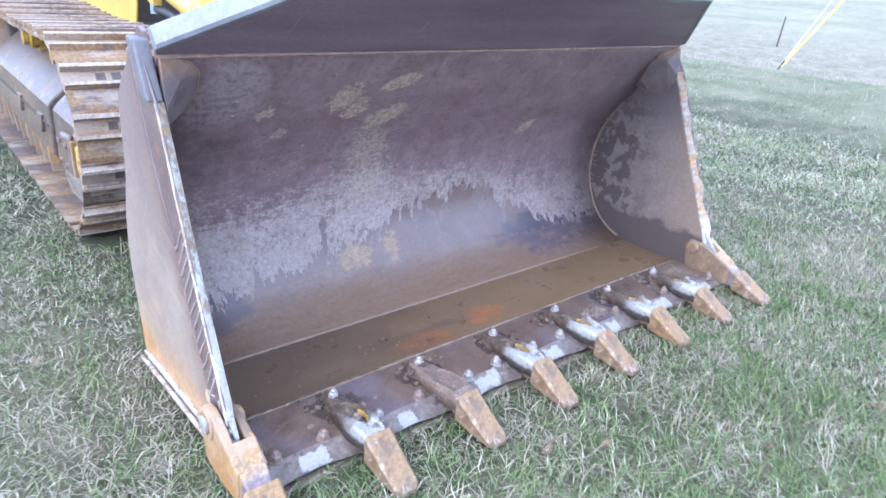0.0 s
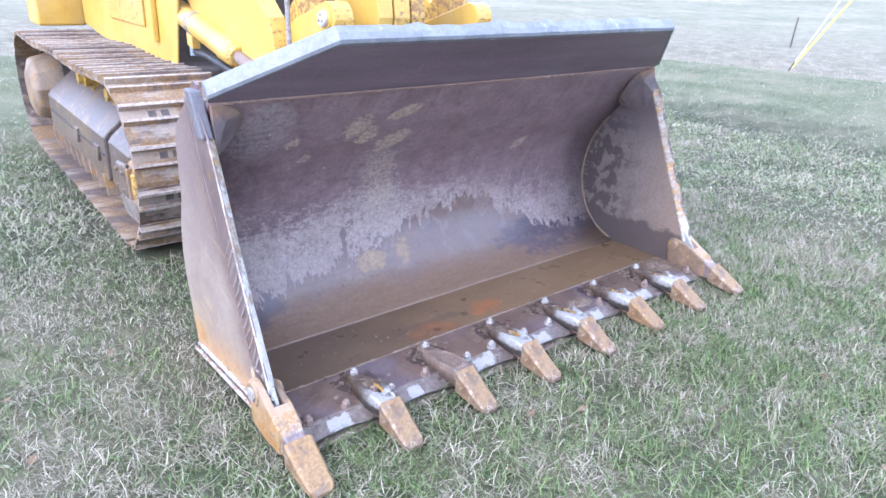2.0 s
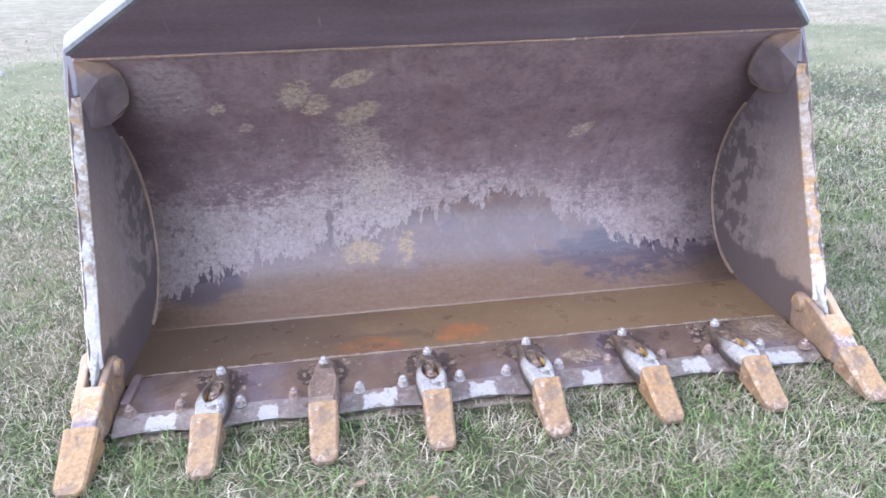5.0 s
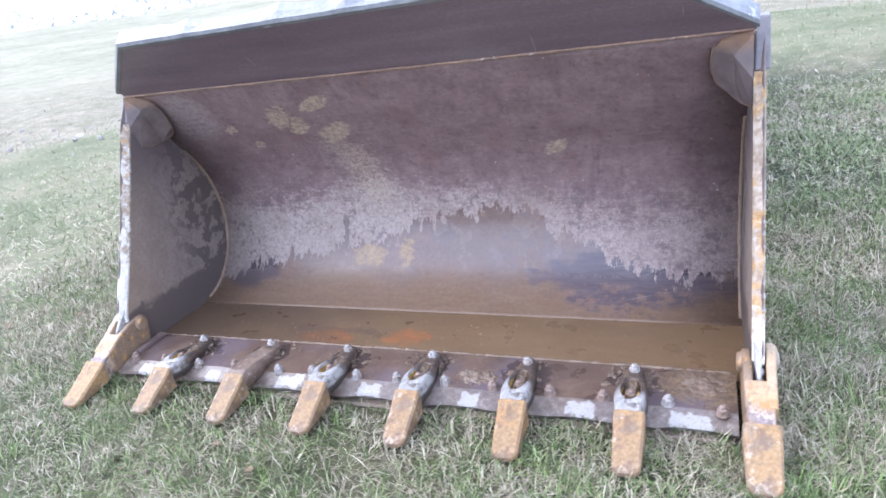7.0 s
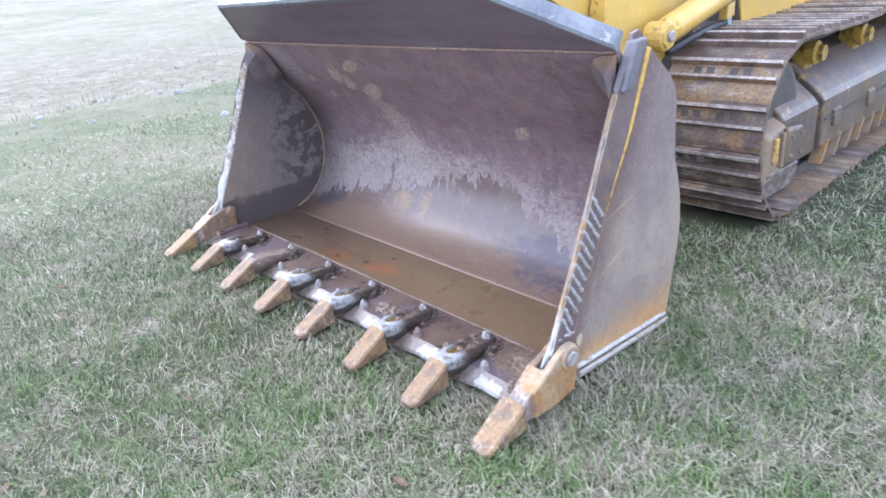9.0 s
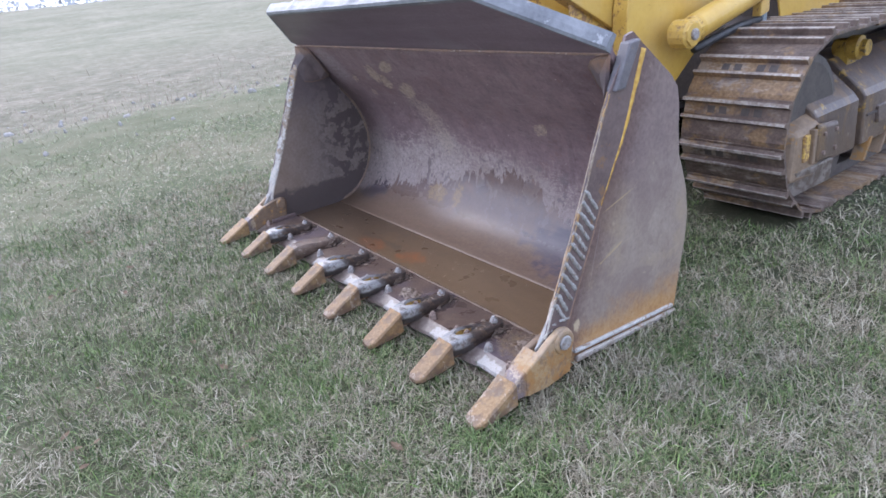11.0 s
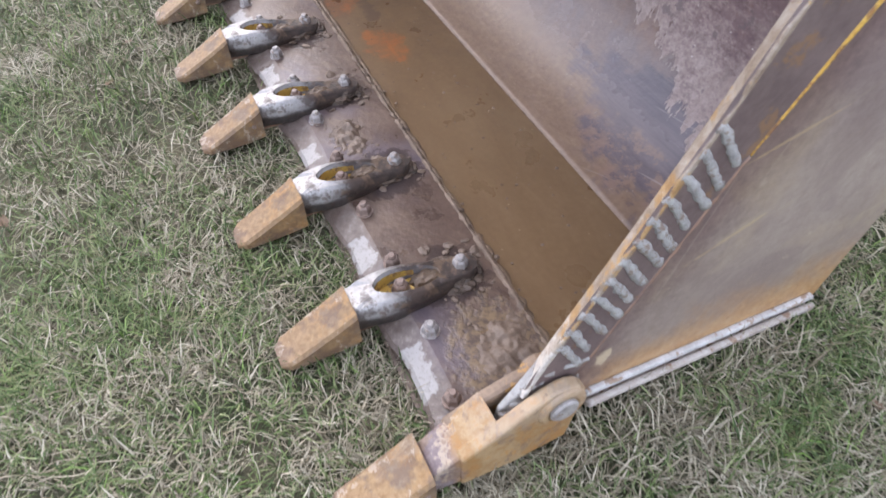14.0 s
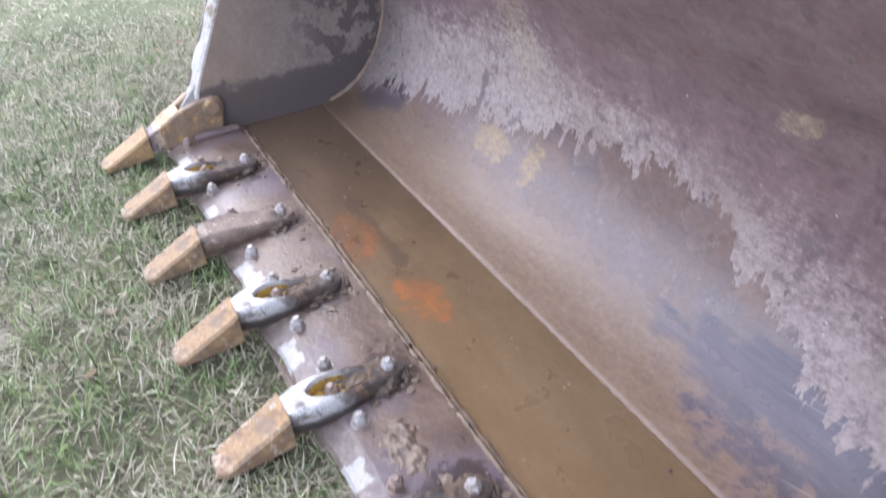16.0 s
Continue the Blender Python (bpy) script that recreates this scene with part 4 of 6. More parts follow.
PROFILE = [(0.415, 0.016), (0.5, 0.042), (0.575, 0.085), (0.64, 0.15), (0.69, 0.24), (0.717, 0.34), (0.715, 0.46), (0.684, 0.58), (0.625, 0.69), (0.545, 0.79), (0.44, 0.925), (0.325, 1.075)]


def plate_along_x(line, x0, x1, thick, steps):
    """A bent plate: the inner line (y, z), thickened outwards, divided along x."""
    pts = [Vector((0, a, b)) for a, b in line]
    outer = []
    for i, p in enumerate(pts):
        d = (pts[min(i + 1, len(pts) - 1)] - pts[max(i - 1, 0)]).normalized()
        outer.append(p + Vector((0, d.z, -d.y)) * thick)
    loop = pts + outer[::-1]
    return rings([[(x0 + (x1 - x0) * k / steps, p.y, p.z) for p in loop] for k in range(steps + 1)])


curve = [(y, z) for y, z in smooth_line([Vector((a, b)) for a, b in PROFILE], 4)]
part("back_sheet", plate_along_x(curve, -W, W, 0.02, 6), M_BACK, bucket, "dark curved back plate with grey dried film and mud", smooth=False)
for p in bpy.data.objects["back_sheet"].data.polygons:
    p.use_smooth = abs(p.normal.x) < 0.5
part("floor_plate", box(-W, W, 0.055, 0.4135, -0.012, 0.016), M_FLOOR, bucket, "floor plate under wet brown mud")

# cutting edge: thick plate with a bevelled front
edge_line = [(-0.208, 0.004), (-0.2, 0.014), (-0.142, 0.036), (0.074, 0.036), (0.074, -0.012), (-0.19, -0.02)]
TEETH = (-1.255, -0.892, -0.546, -0.187, 0.17, 0.53, 0.892, 1.255)
secs = []
for k in range(97):
    x = -1.2 + 2.4 * k / 96
    i = max(n for n in range(7) if TEETH[n] <= x)
    u = (x - TEETH[i]) / (TEETH[i + 1] - TEETH[i])
    hollow = 0.016 * math.sin(math.pi * u) ** 2 + 0.0025 * math.sin(x * 41) * math.sin(x * 17)
    secs.append([(x, y + (hollow if y < -0.18 else hollow * 0.4 if y < -0.1 else 0.0), z) for y, z in edge_line])
part("cutting_edge", rings(secs), M_EDGE, bucket, "worn cutting edge with bright bare patches")
part("under_edge", prism([(-0.206, -0.027), (-0.2, -0.0215), (0.02, -0.0215), (0.02, -0.045), (-0.2, -0.045)], -1.19, 1.19), simple_mat("backing_plate_rust", (0.09, 0.062, 0.05), (0.21, 0.155, 0.12), 0.6, 20), bucket, "rusty backing plate under the cutting edge")

# weld lines
bm = bead([(-1.19, 0.078, 0.034), (-0.5, 0.08, 0.036), (0.2, 0.079, 0.036), (0.7, 0.078, 0.035), (1.19, 0.074, 0.034)], 0.0054, 3, vary=0.85, pitch=2.2)
part("edge_weld", bm, simple_mat("muddy_edge_weld", (0.07, 0.047, 0.032), (0.26, 0.19, 0.138), 0.7, 24), bucket, "muddy weld along the cutting edge", smooth=True)
bm = bead([(-W, 0.323, 1.069), (0.2, 0.323, 1.07), (W, 0.321, 1.077)], 0.0055, 4)
part("top_weld", bm, M_WELD, bucket, "rust-orange weld seam", smooth=True)
part("mud_ridge", bead([(-1.19, 0.096, 0.017), (-0.5, 0.1, 0.019), (0.2, 0.097, 0.018), (0.75, 0.092, 0.016), (1.19, 0.09, 0.012)], 0.0068, 7, vary=0.8, pitch=2.6), simple_mat("mud_ridge_along_weld", (0.07, 0.045, 0.028), (0.24, 0.168, 0.108), 0.6, 26), bucket, "ridge of wet mud along the edge weld", smooth=True)
part("bend_weld", bead([(-W, 0.4145, 0.0153), (W, 0.4145, 0.0143)], 0.0017, 5, vary=0.7, pitch=6.0), simple_mat("floor_bend_weld", (0.06, 0.038, 0.025), (0.14, 0.092, 0.06), 0.8, 7), bucket, "pale worn line where the floor bends up", smooth=True)

# spill guard: leans forward, top corners cut off, flange round its rim
SEAM, TOP = Vector((0, 0.325, 1.075)), Vector((0, 0.02, 1.3))
UPV = (TOP - SEAM).normalized()
OUT = Vector((0, UPV.z, -UPV.y))            # up and back, away from the inside


def on_guard(x, s, o=0.0):
    p = SEAM + UPV * s + OUT * o
    return (x, p.y, p.z)


L = (TOP - SEAM).length
DROP = 0.03          # one upper corner hangs lower
rim = [(-W - 0.005, 0.0), (-W - 0.005, 0.035), (-0.88, L - DROP), (0.88, L), (W + 0.005, 0.035), (W + 0.005, 0.0)]
bm = bmesh.new()
lo = [bm.verts.new(on_guard(x, s)) for x, s in rim]
hi = [bm.verts.new(on_guard(x, s, 0.022)) for x, s in rim]
bm.faces.new(lo)
bm.faces.new(hi[::-1])
for i in range(6):
    bm.faces.new((lo[i], lo[(i + 1) % 6], hi[(i + 1) % 6], hi[i]))
part("spill_guard", bm, M_SPILL, bucket, "dark grey spill guard plate leaning forward")


def flange_path():
    """Stations along the guard's rim from one side plate round to the other."""
    rnd = random.Random(8)
    st = []
    for k in range(9):
        t = k / 8
        st.append((-W - 0.012 + (W + 0.012 - 0.9) * t, 0.03 + (L - DROP - 0.03) * t))
    for k in range(1, 28):
        st.append((-0.9 + 1.8 * k / 28, L - DROP * (1 - k / 28)))
    for k in range(9):
        t = k / 8
        st.append((0.9 + (W + 0.012 - 0.9) * t, L + (0.03 - L) * t))
    return [(x, s, rnd.uniform(-1, 1)) for x, s in st]


secs = []
for x, s, j in flange_path():
    w = 0.006 * j if abs(x) < 0.85 else 0.0
    deep = 0.06 + (0.006 * j if abs(x) < 0.88 else 0.0)
    secs.append([on_guard(x, s - 0.016, -0.002), on_guard(x, s + 0.002 + w * 0.2, -0.003), on_guard(x, s + 0.012 + w * 0.4, 0.006), on_guard(x, s + 0.012 + w, deep * 0.5), on_guard(x, s + 0.006 + w, deep), on_guard(x, s - 0.012, deep), on_guard(x, s - 0.014, 0.026)])
part("lip_flange", rings(secs), M_LIP, bucket, "pale rubbed steel flange round the guard's rim")

# side plates
def mat_gusset():
    m = Mat("gusset_brown_steel")
    a = m.noise(14, 5, 0.6)
    col = m.ramp(a, [(0.3, (0.085, 0.064, 0.067)), (0.7, (0.165, 0.128, 0.125))])
    rust = m.step(m.add(m.z, m.mul(m.sub(m.noise(25, 5, 0.7), 0.5), 0.12)), 1.0, 1.06)
    col = m.mix(m.mul(rust, 0.6), col, (0.3, 0.165, 0.085))
    m.bump(a, 0.2, 0.004)
    return m.done(col, 0.5)


M_GUSSET = mat_gusset()
M_GUSSET_WELD = simple_mat("gusset_weld_rust", (0.12, 0.085, 0.07), (0.27, 0.175, 0.115), 0.6, 16)
M_SKID_LOW = simple_mat("skid_bar_rust_worn", (0.26, 0.2, 0.16), (0.52, 0.49, 0.46), 0.5, 17, spots=(0.22, 0.125, 0.07), spot_at=0.52)
M_BEAD_OLD = simple_mat("worn_down_bead", (0.17, 0.14, 0.13), (0.3, 0.26, 0.24), 0.55, 50)
M_ENDBAR = simple_mat("end_bar_grey_steel", (0.085, 0.077, 0.085), (0.165, 0.152, 0.16), 0.5, 14, spots=(0.25, 0.17, 0.11), spot_at=0.66)


def mat_fillet():
    m = Mat("fillet_orange_yellow")
    f = m.noise(60, 5, 0.7)
    rust = m.ramp(f, [(0.35, (0.13, 0.066, 0.034)), (0.65, (0.3, 0.15, 0.045))])
    paint = m.ramp(f, [(0.35, (0.42, 0.225, 0.035)), (0.65, (0.6, 0.39, 0.075))])
    k = m.step(m.add(m.add(m.z, m.mul(m.sub(m.noise(38, 5, 0.72), 0.5), 1.5)), m.mul(m.sub(m.noise(9, 4, 0.6), 0.5), 0.6)), 0.58, 0.74)
    m.bump(f, 0.4, 0.004)
    return m.done(m.mix(k, rust, paint), 0.5, 0.0, 0.5)


M_FILLET = mat_fillet()
M_SIDE_WELD = simple_mat("side_corner_weld", (0.12, 0.085, 0.068), (0.27, 0.185, 0.125), 0.6, 14)
SIDE = [(-0.06, 0.13), (-0.026, 0.221), (0.081, 0.44), (0.173, 0.642), (0.25, 0.824), (0.316, 0.97), (0.395, 1.125), (0.43, 1.134), (0.48, 1.088), (0.57, 1.012), (0.64, 0.953), (0.678, 0.905), (0.689, 0.84), (0.689, 0.74), (0.695, 0.645), (0.722, 0.57), (0.745, 0.49), (0.757, 0.39), (0.749, 0.29), (0.728, 0.2), (0.705, 0.1), (0.682, -0.015), (0.0, -0.015), (-0.06, 0.03)]
FRONT = [(-0.045, 0.165), (-0.026, 0.221), (0.081, 0.44), (0.173, 0.642), (0.25, 0.824), (0.31, 0.957)]
CUT_BACK = [(0.46, 1.075), (0.405, 0.93), (0.352, 0.80), (0.222, 0.56), (0.109, 0.32), (0.052, 0.207), (0.03, 0.165)]
for sx in (-1, 1):
    a, b = sorted((sx * W, sx * (W + 0.013)))
    plate = part("side_plate", prism(SIDE, a, b), M_SIDE, bucket, "grey steel side plate, rusty along the foot")
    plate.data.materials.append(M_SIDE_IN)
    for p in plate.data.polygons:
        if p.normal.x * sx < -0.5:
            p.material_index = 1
    # side cutter on the outer face, with hard-facing beads
    o0, o1 = W + 0.013, W + 0.031
    cut = [(y - 0.006, z) for y, z in FRONT] + [(0.385, 1.1)] + CUT_BACK
    fore = [(y - 0.026 if k < len(FRONT) else y, z) for k, (y, z) in enumerate(cut)]
    cutter = part("side_cutter", rings([[(sx * o0, y, z) for y, z in cut], [(sx * (o1 - 0.004), y, z) for y, z in fore], [(sx * o1, y + (0.004 if k < len(FRONT) else -0.005), z) for k, (y, z) in enumerate(fore)]]), M_WEAR, bucket, "brown steel side cutter plate")
    for i in range(12):
        z = 0.247 + i * 0.0333
        t = (z - 0.221) / (0.642 - 0.221)
        yf = -0.026 + (0.173 + 0.026) * t
        reach = 0.05 + 0.005 * (i % 3 == 0) - 0.012 * (i < 2)
        path = [(sx * (o1 - 0.003), yf - 0.009, z + 0.041), (sx * o1, yf + 0.003, z + 0.032), (sx * o1, yf + reach * 0.55, z - 0.006), (sx * o1, yf + reach, z - 0.04)]
        lay = bead(path, 0.0078 if sx > 0 else 0.0055, 30 + i, sides=8, vary=0.3, pitch=1.1)
        for v in lay.verts:
            v.co.x = sx * o1 + (v.co.x - sx * o1) * 0.62
        part("weld_bead", lay, M_WELD_GREY if sx > 0 else M_BEAD_OLD, cutter, smooth=True)
    fillet = [(sx * (o1 - 0.001), y, z) for y, z in CUT_BACK[:3] + [(0.287, 0.68), (0.232, 0.578)]]
    thin = smooth_line([Vector(p) for p in fillet], 7)
    rf = random.Random(50)
    wedge = tube(thin, [(0.003 + 0.0115 * (1 - k / (len(thin) - 1)) ** 1.5) * rf.uniform(0.82, 1.12) for k in range(len(thin))], 8)
    for v in wedge.verts:
        v.co.x = sx * (o1 - 0.001) + (v.co.x - sx * (o1 - 0.001)) * 0.55
    part("yellow_fillet" if sx > 0 else "upper_fillet", wedge, M_FILLET if sx > 0 else M_WEAR, cutter, "yellow paint left on the fillet weld" if sx > 0 else "brown fillet weld", smooth=True)
    low = [(sx * (o1 - 0.006), y, z) for y, z in [(0.231, 0.576)] + CUT_BACK[3:]]
    part("base_weld", bead([(sx * (o1 - 0.003), 0.0, 0.214), (sx * (o1 - 0.003), 0.025, 0.209), (sx * (o1 - 0.003), 0.05, 0.206)], 0.0075, 53), M_WELD_GREY if sx > 0 else M_BEAD_OLD, cutter, smooth=True)
    part("foot_weld", bead([low[-1], (sx * (o0 + 0.004), 0.05, 0.11), (sx * (o0 + 0.004), 0.07, 0.05)], 0.007, 52), M_WELD_GREY, cutter, "grey weld running down to the skid bars", smooth=True)
    part("fillet_weld", bead(low, 0.007, 51, sides=8, vary=0.14), M_WELD, cutter, "worn brown fillet weld", smooth=True)
    edge = [(sx * (W + 0.014), y - 0.008, z) for y, z in smooth_line([Vector((a_, b_)) for a_, b_ in FRONT], 9)]
    re_ = random.Random(70)
    secs = []
    for k, (x, y, z) in enumerate(edge):
        j = 0.0022 * math.sin(k * 0.9 + sx) + re_.uniform(-0.0022, 0.0022)
        secs.append([(x - sx * 0.0143, y + 0.013, z), (x - sx * 0.0146, y + 0.004, z), (x - sx * 0.008, y - 0.004 + j, z), (x + sx * 0.012, y - 0.021 + j, z), (x + sx * 0.0165, y - 0.0225 + j, z), (x + sx * 0.0185, y - 0.0205 + j, z), (x + sx * 0.018, y - 0.012, z)])
    part("worn_front_edge", rings(secs), M_FRONT if sx > 0 else M_FRONT_PALE, cutter, "worn front edge with rust and bare metal")
    # worn tongue that runs down into the corner adapter
    xm = sx * (W + 0.017)
    part("tongue", hull([(xm - 0.006, -0.116, 0.1), (xm + 0.006, -0.116, 0.1), (xm + 0.013, -0.02, 0.11), (xm - 0.013, -0.02, 0.11), (xm - 0.005, -0.11, 0.142), (xm + 0.005, -0.11, 0.142), (xm + 0.0135, -0.025, 0.236), (xm - 0.0155, -0.025, 0.236)]), M_WELD_GREY, cutter, "bright ground-down steel tongue", bevel=0.004)
    for k in range(5):
        t = k / 4
        y, z = -0.105 + 0.075 * t, 0.14 + 0.085 * t
        part("weld_lump", bead([(xm + sx * 0.006, y - 0.006, z - 0.012), (xm + sx * 0.008, y + 0.014, z - 0.014)], 0.0075 + 0.003 * t, 91 + k), M_WELD_GREY, cutter, smooth=True)
    # skid bars along the foot
    for z0, z1, x_out, mat, lab in ((0.04, -0.002, 0.027, M_SKID, "white-worn skid bar"), (0.021, -0.019, 0.0295, M_SKID_LOW, "rusty white-worn lower skid bar")):
        a, b = sorted((sx * (W + 0.0125), sx * (W + x_out)))
        if z0 < 0.03:
            part("foot_plate", prism([(0.082, 0.02), (0.655, -0.02), (0.655, -0.032), (0.082, 0.004)], a, b), M_SKID_LOW, bucket, "rusty foot plate between the skid bars")
            a, b = sorted((sx * (W + 0.027), sx * (W + 0.041)))
        part("skid_bar", prism([(0.08, z0 + 0.014), (0.66, z1 + 0.014), (0.664, z1), (0.076, z0)], a, b), mat, bucket, lab, bevel=0.004)
    # gusset in the upper corner: a plate bent along a crease, welded to the back sheet and the side
    g = [(W - 0.001, 0.316, 1.066), (W - 0.035, 0.32, 1.064), (W - 0.085, 0.332, 1.052), (W - 0.113, 0.352, 1.028), (W - 0.119, 0.378, 0.995), (W - 0.118, 0.405, 0.955), (W - 0.1, 0.44, 0.905), (W - 0.06, 0.482, 0.862), (W - 0.03, 0.435, 0.842), (W - 0.004, 0.385, 0.836), (W - 0.002, 0.335, 0.85), (W - 0.002, 0.3, 0.938)]
    g = [(sx * x, y - 0.006, z) for x, y, z in g]
    bm = bmesh.new()
    f0 = [bm.verts.new(p) for p in g]
    crease = [bm.verts.new((sx * (W - 0.055), 0.335, 1.004)), bm.verts.new((sx * (W - 0.045), 0.392, 0.905))]
    back = [bm.verts.new((x, y + 0.022, z + 0.012)) for x, y, z in g]
    for face in ((0, 1, 2, 12), (2, 3, 12), (0, 12, 11), (3, 4, 5, 12), (5, 13, 12), (5, 6, 13), (6, 7, 8, 13), (8, 9, 10, 13), (10, 11, 12, 13)):
        bm.faces.new([(f0 + crease)[i] for i in face])
    for i in range(12):
        bm.faces.new((f0[i], back[i], back[(i + 1) % 12], f0[(i + 1) % 12]))
    bm.faces.new(back)
    gus = part("corner_gusset", bm, M_GUSSET, bucket, "grey corner gusset welded under the guard")
    part("gusset_weld", bead(g[0:8], 0.0028, 60), M_GUSSET_WELD, gus, smooth=True)
    part("gusset_foot_weld", bead(g[7:11], 0.003, 61), M_GUSSET_WELD, gus, smooth=True)
    # weld between side and back sheet
    part("side_weld", bead([(sx * (W - 0.004), y, z) for y, z in curve[2:37:3]], 0.0075, 62), M_SIDE_WELD, bucket, "rusty corner weld", smooth=True)
    # end bar of the flange over the side plate
    a, b = sorted((sx * (W + 0.002), sx * (W + 0.046)))
    part("end_bar", prism([(0.298, 0.96), (0.375, 1.108), (0.432, 1.112), (0.35, 0.96)], a, b), M_ENDBAR, bucket, "pale steel end bar of the guard", bevel=0.006)


def hex_bolt(r=0.017, h=0.026):
    """A hex head with a washer face and a worn dome, standing on z = 0."""
    bm = turned([(0.0, r * 1.25), (0.004, r * 1.22)], (0, 0, 0), (0, 0, 1), 12)
    turned([(0.004, r * 1.05), (0.004 + h * 0.62, r), (0.004 + h * 0.8, r * 0.78)], (0, 0, 0), (0, 0, 1), 6, bm)
    turned([(h * 0.7, r * 0.62), (h * 1.15, r * 0.58), (h * 1.3, r * 0.4)], (0, 0, 0), (0, 0, 1), 8, bm)
    bmesh.ops.recalc_face_normals(bm, faces=bm.faces)
    me = bpy.data.meshes.new("bolt")
    bm.to_mesh(me)
    bm.free()
    return me


BOLT, BOLT_OLD = hex_bolt(), hex_bolt()
BOLT.materials.append(M_BOLT)
BOLT_OLD.materials.append(M_BOLT_DARK)


def bolt(parent, x, y, z, me=BOLT, turn=0.0, lean=0.0):
    ob = hang("bolt", me, None, parent)
    ob.matrix_basis = pose(x, y, z, lean, lean * 0.6, turn)
    return ob


rnd = random.Random(5)
for x, y in ((-1.158, -0.132), (-1.002, -0.125), (-0.814, -0.138), (-0.641, -0.125), (-0.43, -0.132), (-0.283, -0.122), (-0.092, -0.124), (0.072, -0.12), (0.257, -0.116), (0.434, -0.12), (0.63, -0.121), (0.803, -0.122), (1.0, -0.121), (1.158, -0.148)):
    bolt(bucket, x, y, 0.034, BOLT if rnd.random() < 0.62 else BOLT_OLD, rnd.uniform(0, 60), rnd.uniform(-4, 4))

# tooth adapters: a nose, an oval eye and a bolted tail
ADAPT_OUT = [(0.036, -0.255), (0.04, -0.222), (0.046, -0.185), (0.049, -0.14), (0.045, -0.09), (0.036, -0.035), (0.031, 0.008), (0.022, 0.03), (0.0, 0.038)]
ADAPT_IN = [(0.006, -0.197), (0.018, -0.186), (0.028, -0.166), (0.033, -0.138), (0.032, -0.11), (0.027, -0.084), (0.019, -0.064), (0.009, -0.052), (0.0, -0.05)]


def both(half):
    half = [(p[0] * 0.98, p[1]) for p in smooth_line([Vector((x, y, 0)) for x, y in half], 2)]
    return half + [(-x, y) for x, y in half[-2::-1]]


def top_z(y):
    u = max(0.0, min(1.0, (y + 0.19) / 0.19))
    return 0.093 - 0.03 * u * u * (3 - 2 * u) - (0.008 if y < -0.24 else 0.0)


def adapter_mesh(eye=True):
    bm = bmesh.new()
    out = both(ADAPT_OUT)
    n = len(out)
    lo = [bm.verts.new((x * 1.08, y, 0.03)) for x, y in out]
    sh = [bm.verts.new((x * 1.03, y, top_z(y) - 0.014)) for x, y in out]
    up = [bm.verts.new((x * 0.86, y, top_z(y))) for x, y in out]
    for i in range(n):
        j = (i + 1) % n
        bm.faces.new((lo[i], lo[j], sh[j], sh[i]))
        bm.faces.new((sh[i], sh[j], up[j], up[i]))
    bm.faces.new(lo[::-1])
    if eye:
        inn = both(ADAPT_IN)
        it = [bm.verts.new((x, y, top_z(y) + 0.003)) for x, y in inn]
        ib = [bm.verts.new((x * 0.9, y, 0.05)) for x, y in inn]
        for i in range(n - 1):
            bm.faces.new((up[i], up[i + 1], it[i + 1], it[i]))
            bm.faces.new((it[i], it[i + 1], ib[i + 1], ib[i]))
        bm.faces.new((up[n - 1], up[0], it[0], it[n - 1]))
        bm.faces.new((it[n - 1], it[0], ib[0], ib[n - 1]))
        bm.faces.new(ib)
    else:
        bm.faces.new(up)
    bmesh.ops.recalc_face_normals(bm, faces=bm.faces)
    me = bpy.data.meshes.new("tooth_adapter")
    bm.to_mesh(me)
    bm.free()
    for p in me.polygons:
        p.use_smooth = abs(p.normal.z) < 0.85
    return me


def tip_mesh(w0, w1, h0, y0, y1, zt, zc):
    """A tooth point: boxy socket running out to a rounded chisel."""
    secs = []
    steps = 9
    for k in range(steps + 1):
        t = k / steps
        y = y0 + (y1 - y0) * t
        w = (w0 + (w1 - w0) * t) * 0.5
        if t > 0.84:
            w *= math.sqrt(max(0.3, 1 - ((t - 0.84) / 0.2) ** 2))
        h = h0 * (1 - t) ** 0.9 + 0.014
        top = zt + (zc + 0.012 - zt) * t ** 0.92
        c = min(w * 0.2, h * 0.22, 0.0075)
        bot = top - h
        secs.append([(-w, y, bot + c), (-w, y, top - c), (-w + c, y, top), (w - c, y, top), (w, y, top - c), (w, y, bot + c), (w - c, y, bot), (-w + c, y, bot)])
    bm = rings(secs)
    bmesh.ops.recalc_face_normals(bm, faces=bm.faces)
    me = bpy.data.meshes.new("tooth_tip")
    bm.to_mesh(me)
    bm.free()
    for p in me.polygons:
        p.use_smooth = False
    return me


EYE, SOLID = adapter_mesh(True), adapter_mesh(False)
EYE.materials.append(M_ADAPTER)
M_OLD_ADAPTER = simple_mat("adapter_rusty_mud", (0.07, 0.047, 0.038), (0.26, 0.185, 0.14), 0.5, 26, spots=(0.46, 0.43, 0.41), spot_at=0.61, bump=0.7)
SOLID.materials.append(M_OLD_ADAPTER)
TIP = tip_mesh(0.092, 0.08, 0.08, -0.25, -0.418, 0.094, -0.008)
TIP.materials.append(M_TOOTH)
collar_bm = prism([(-0.037, 0.02), (-0.033, 0.076), (0.033, 0.076), (0.037, 0.02)], -0.2525, -0.2, "y")
COLLAR = bpy.data.meshes.new("collar")
bmesh.ops.recalc_face_normals(collar_bm, faces=collar_bm.faces)
collar_bm.to_mesh(COLLAR)
collar_bm.free()
COLLAR.materials.append(simple_mat("adapter_root_rust", (0.08, 0.05, 0.04), (0.24, 0.14, 0.085), 0.6, 30))
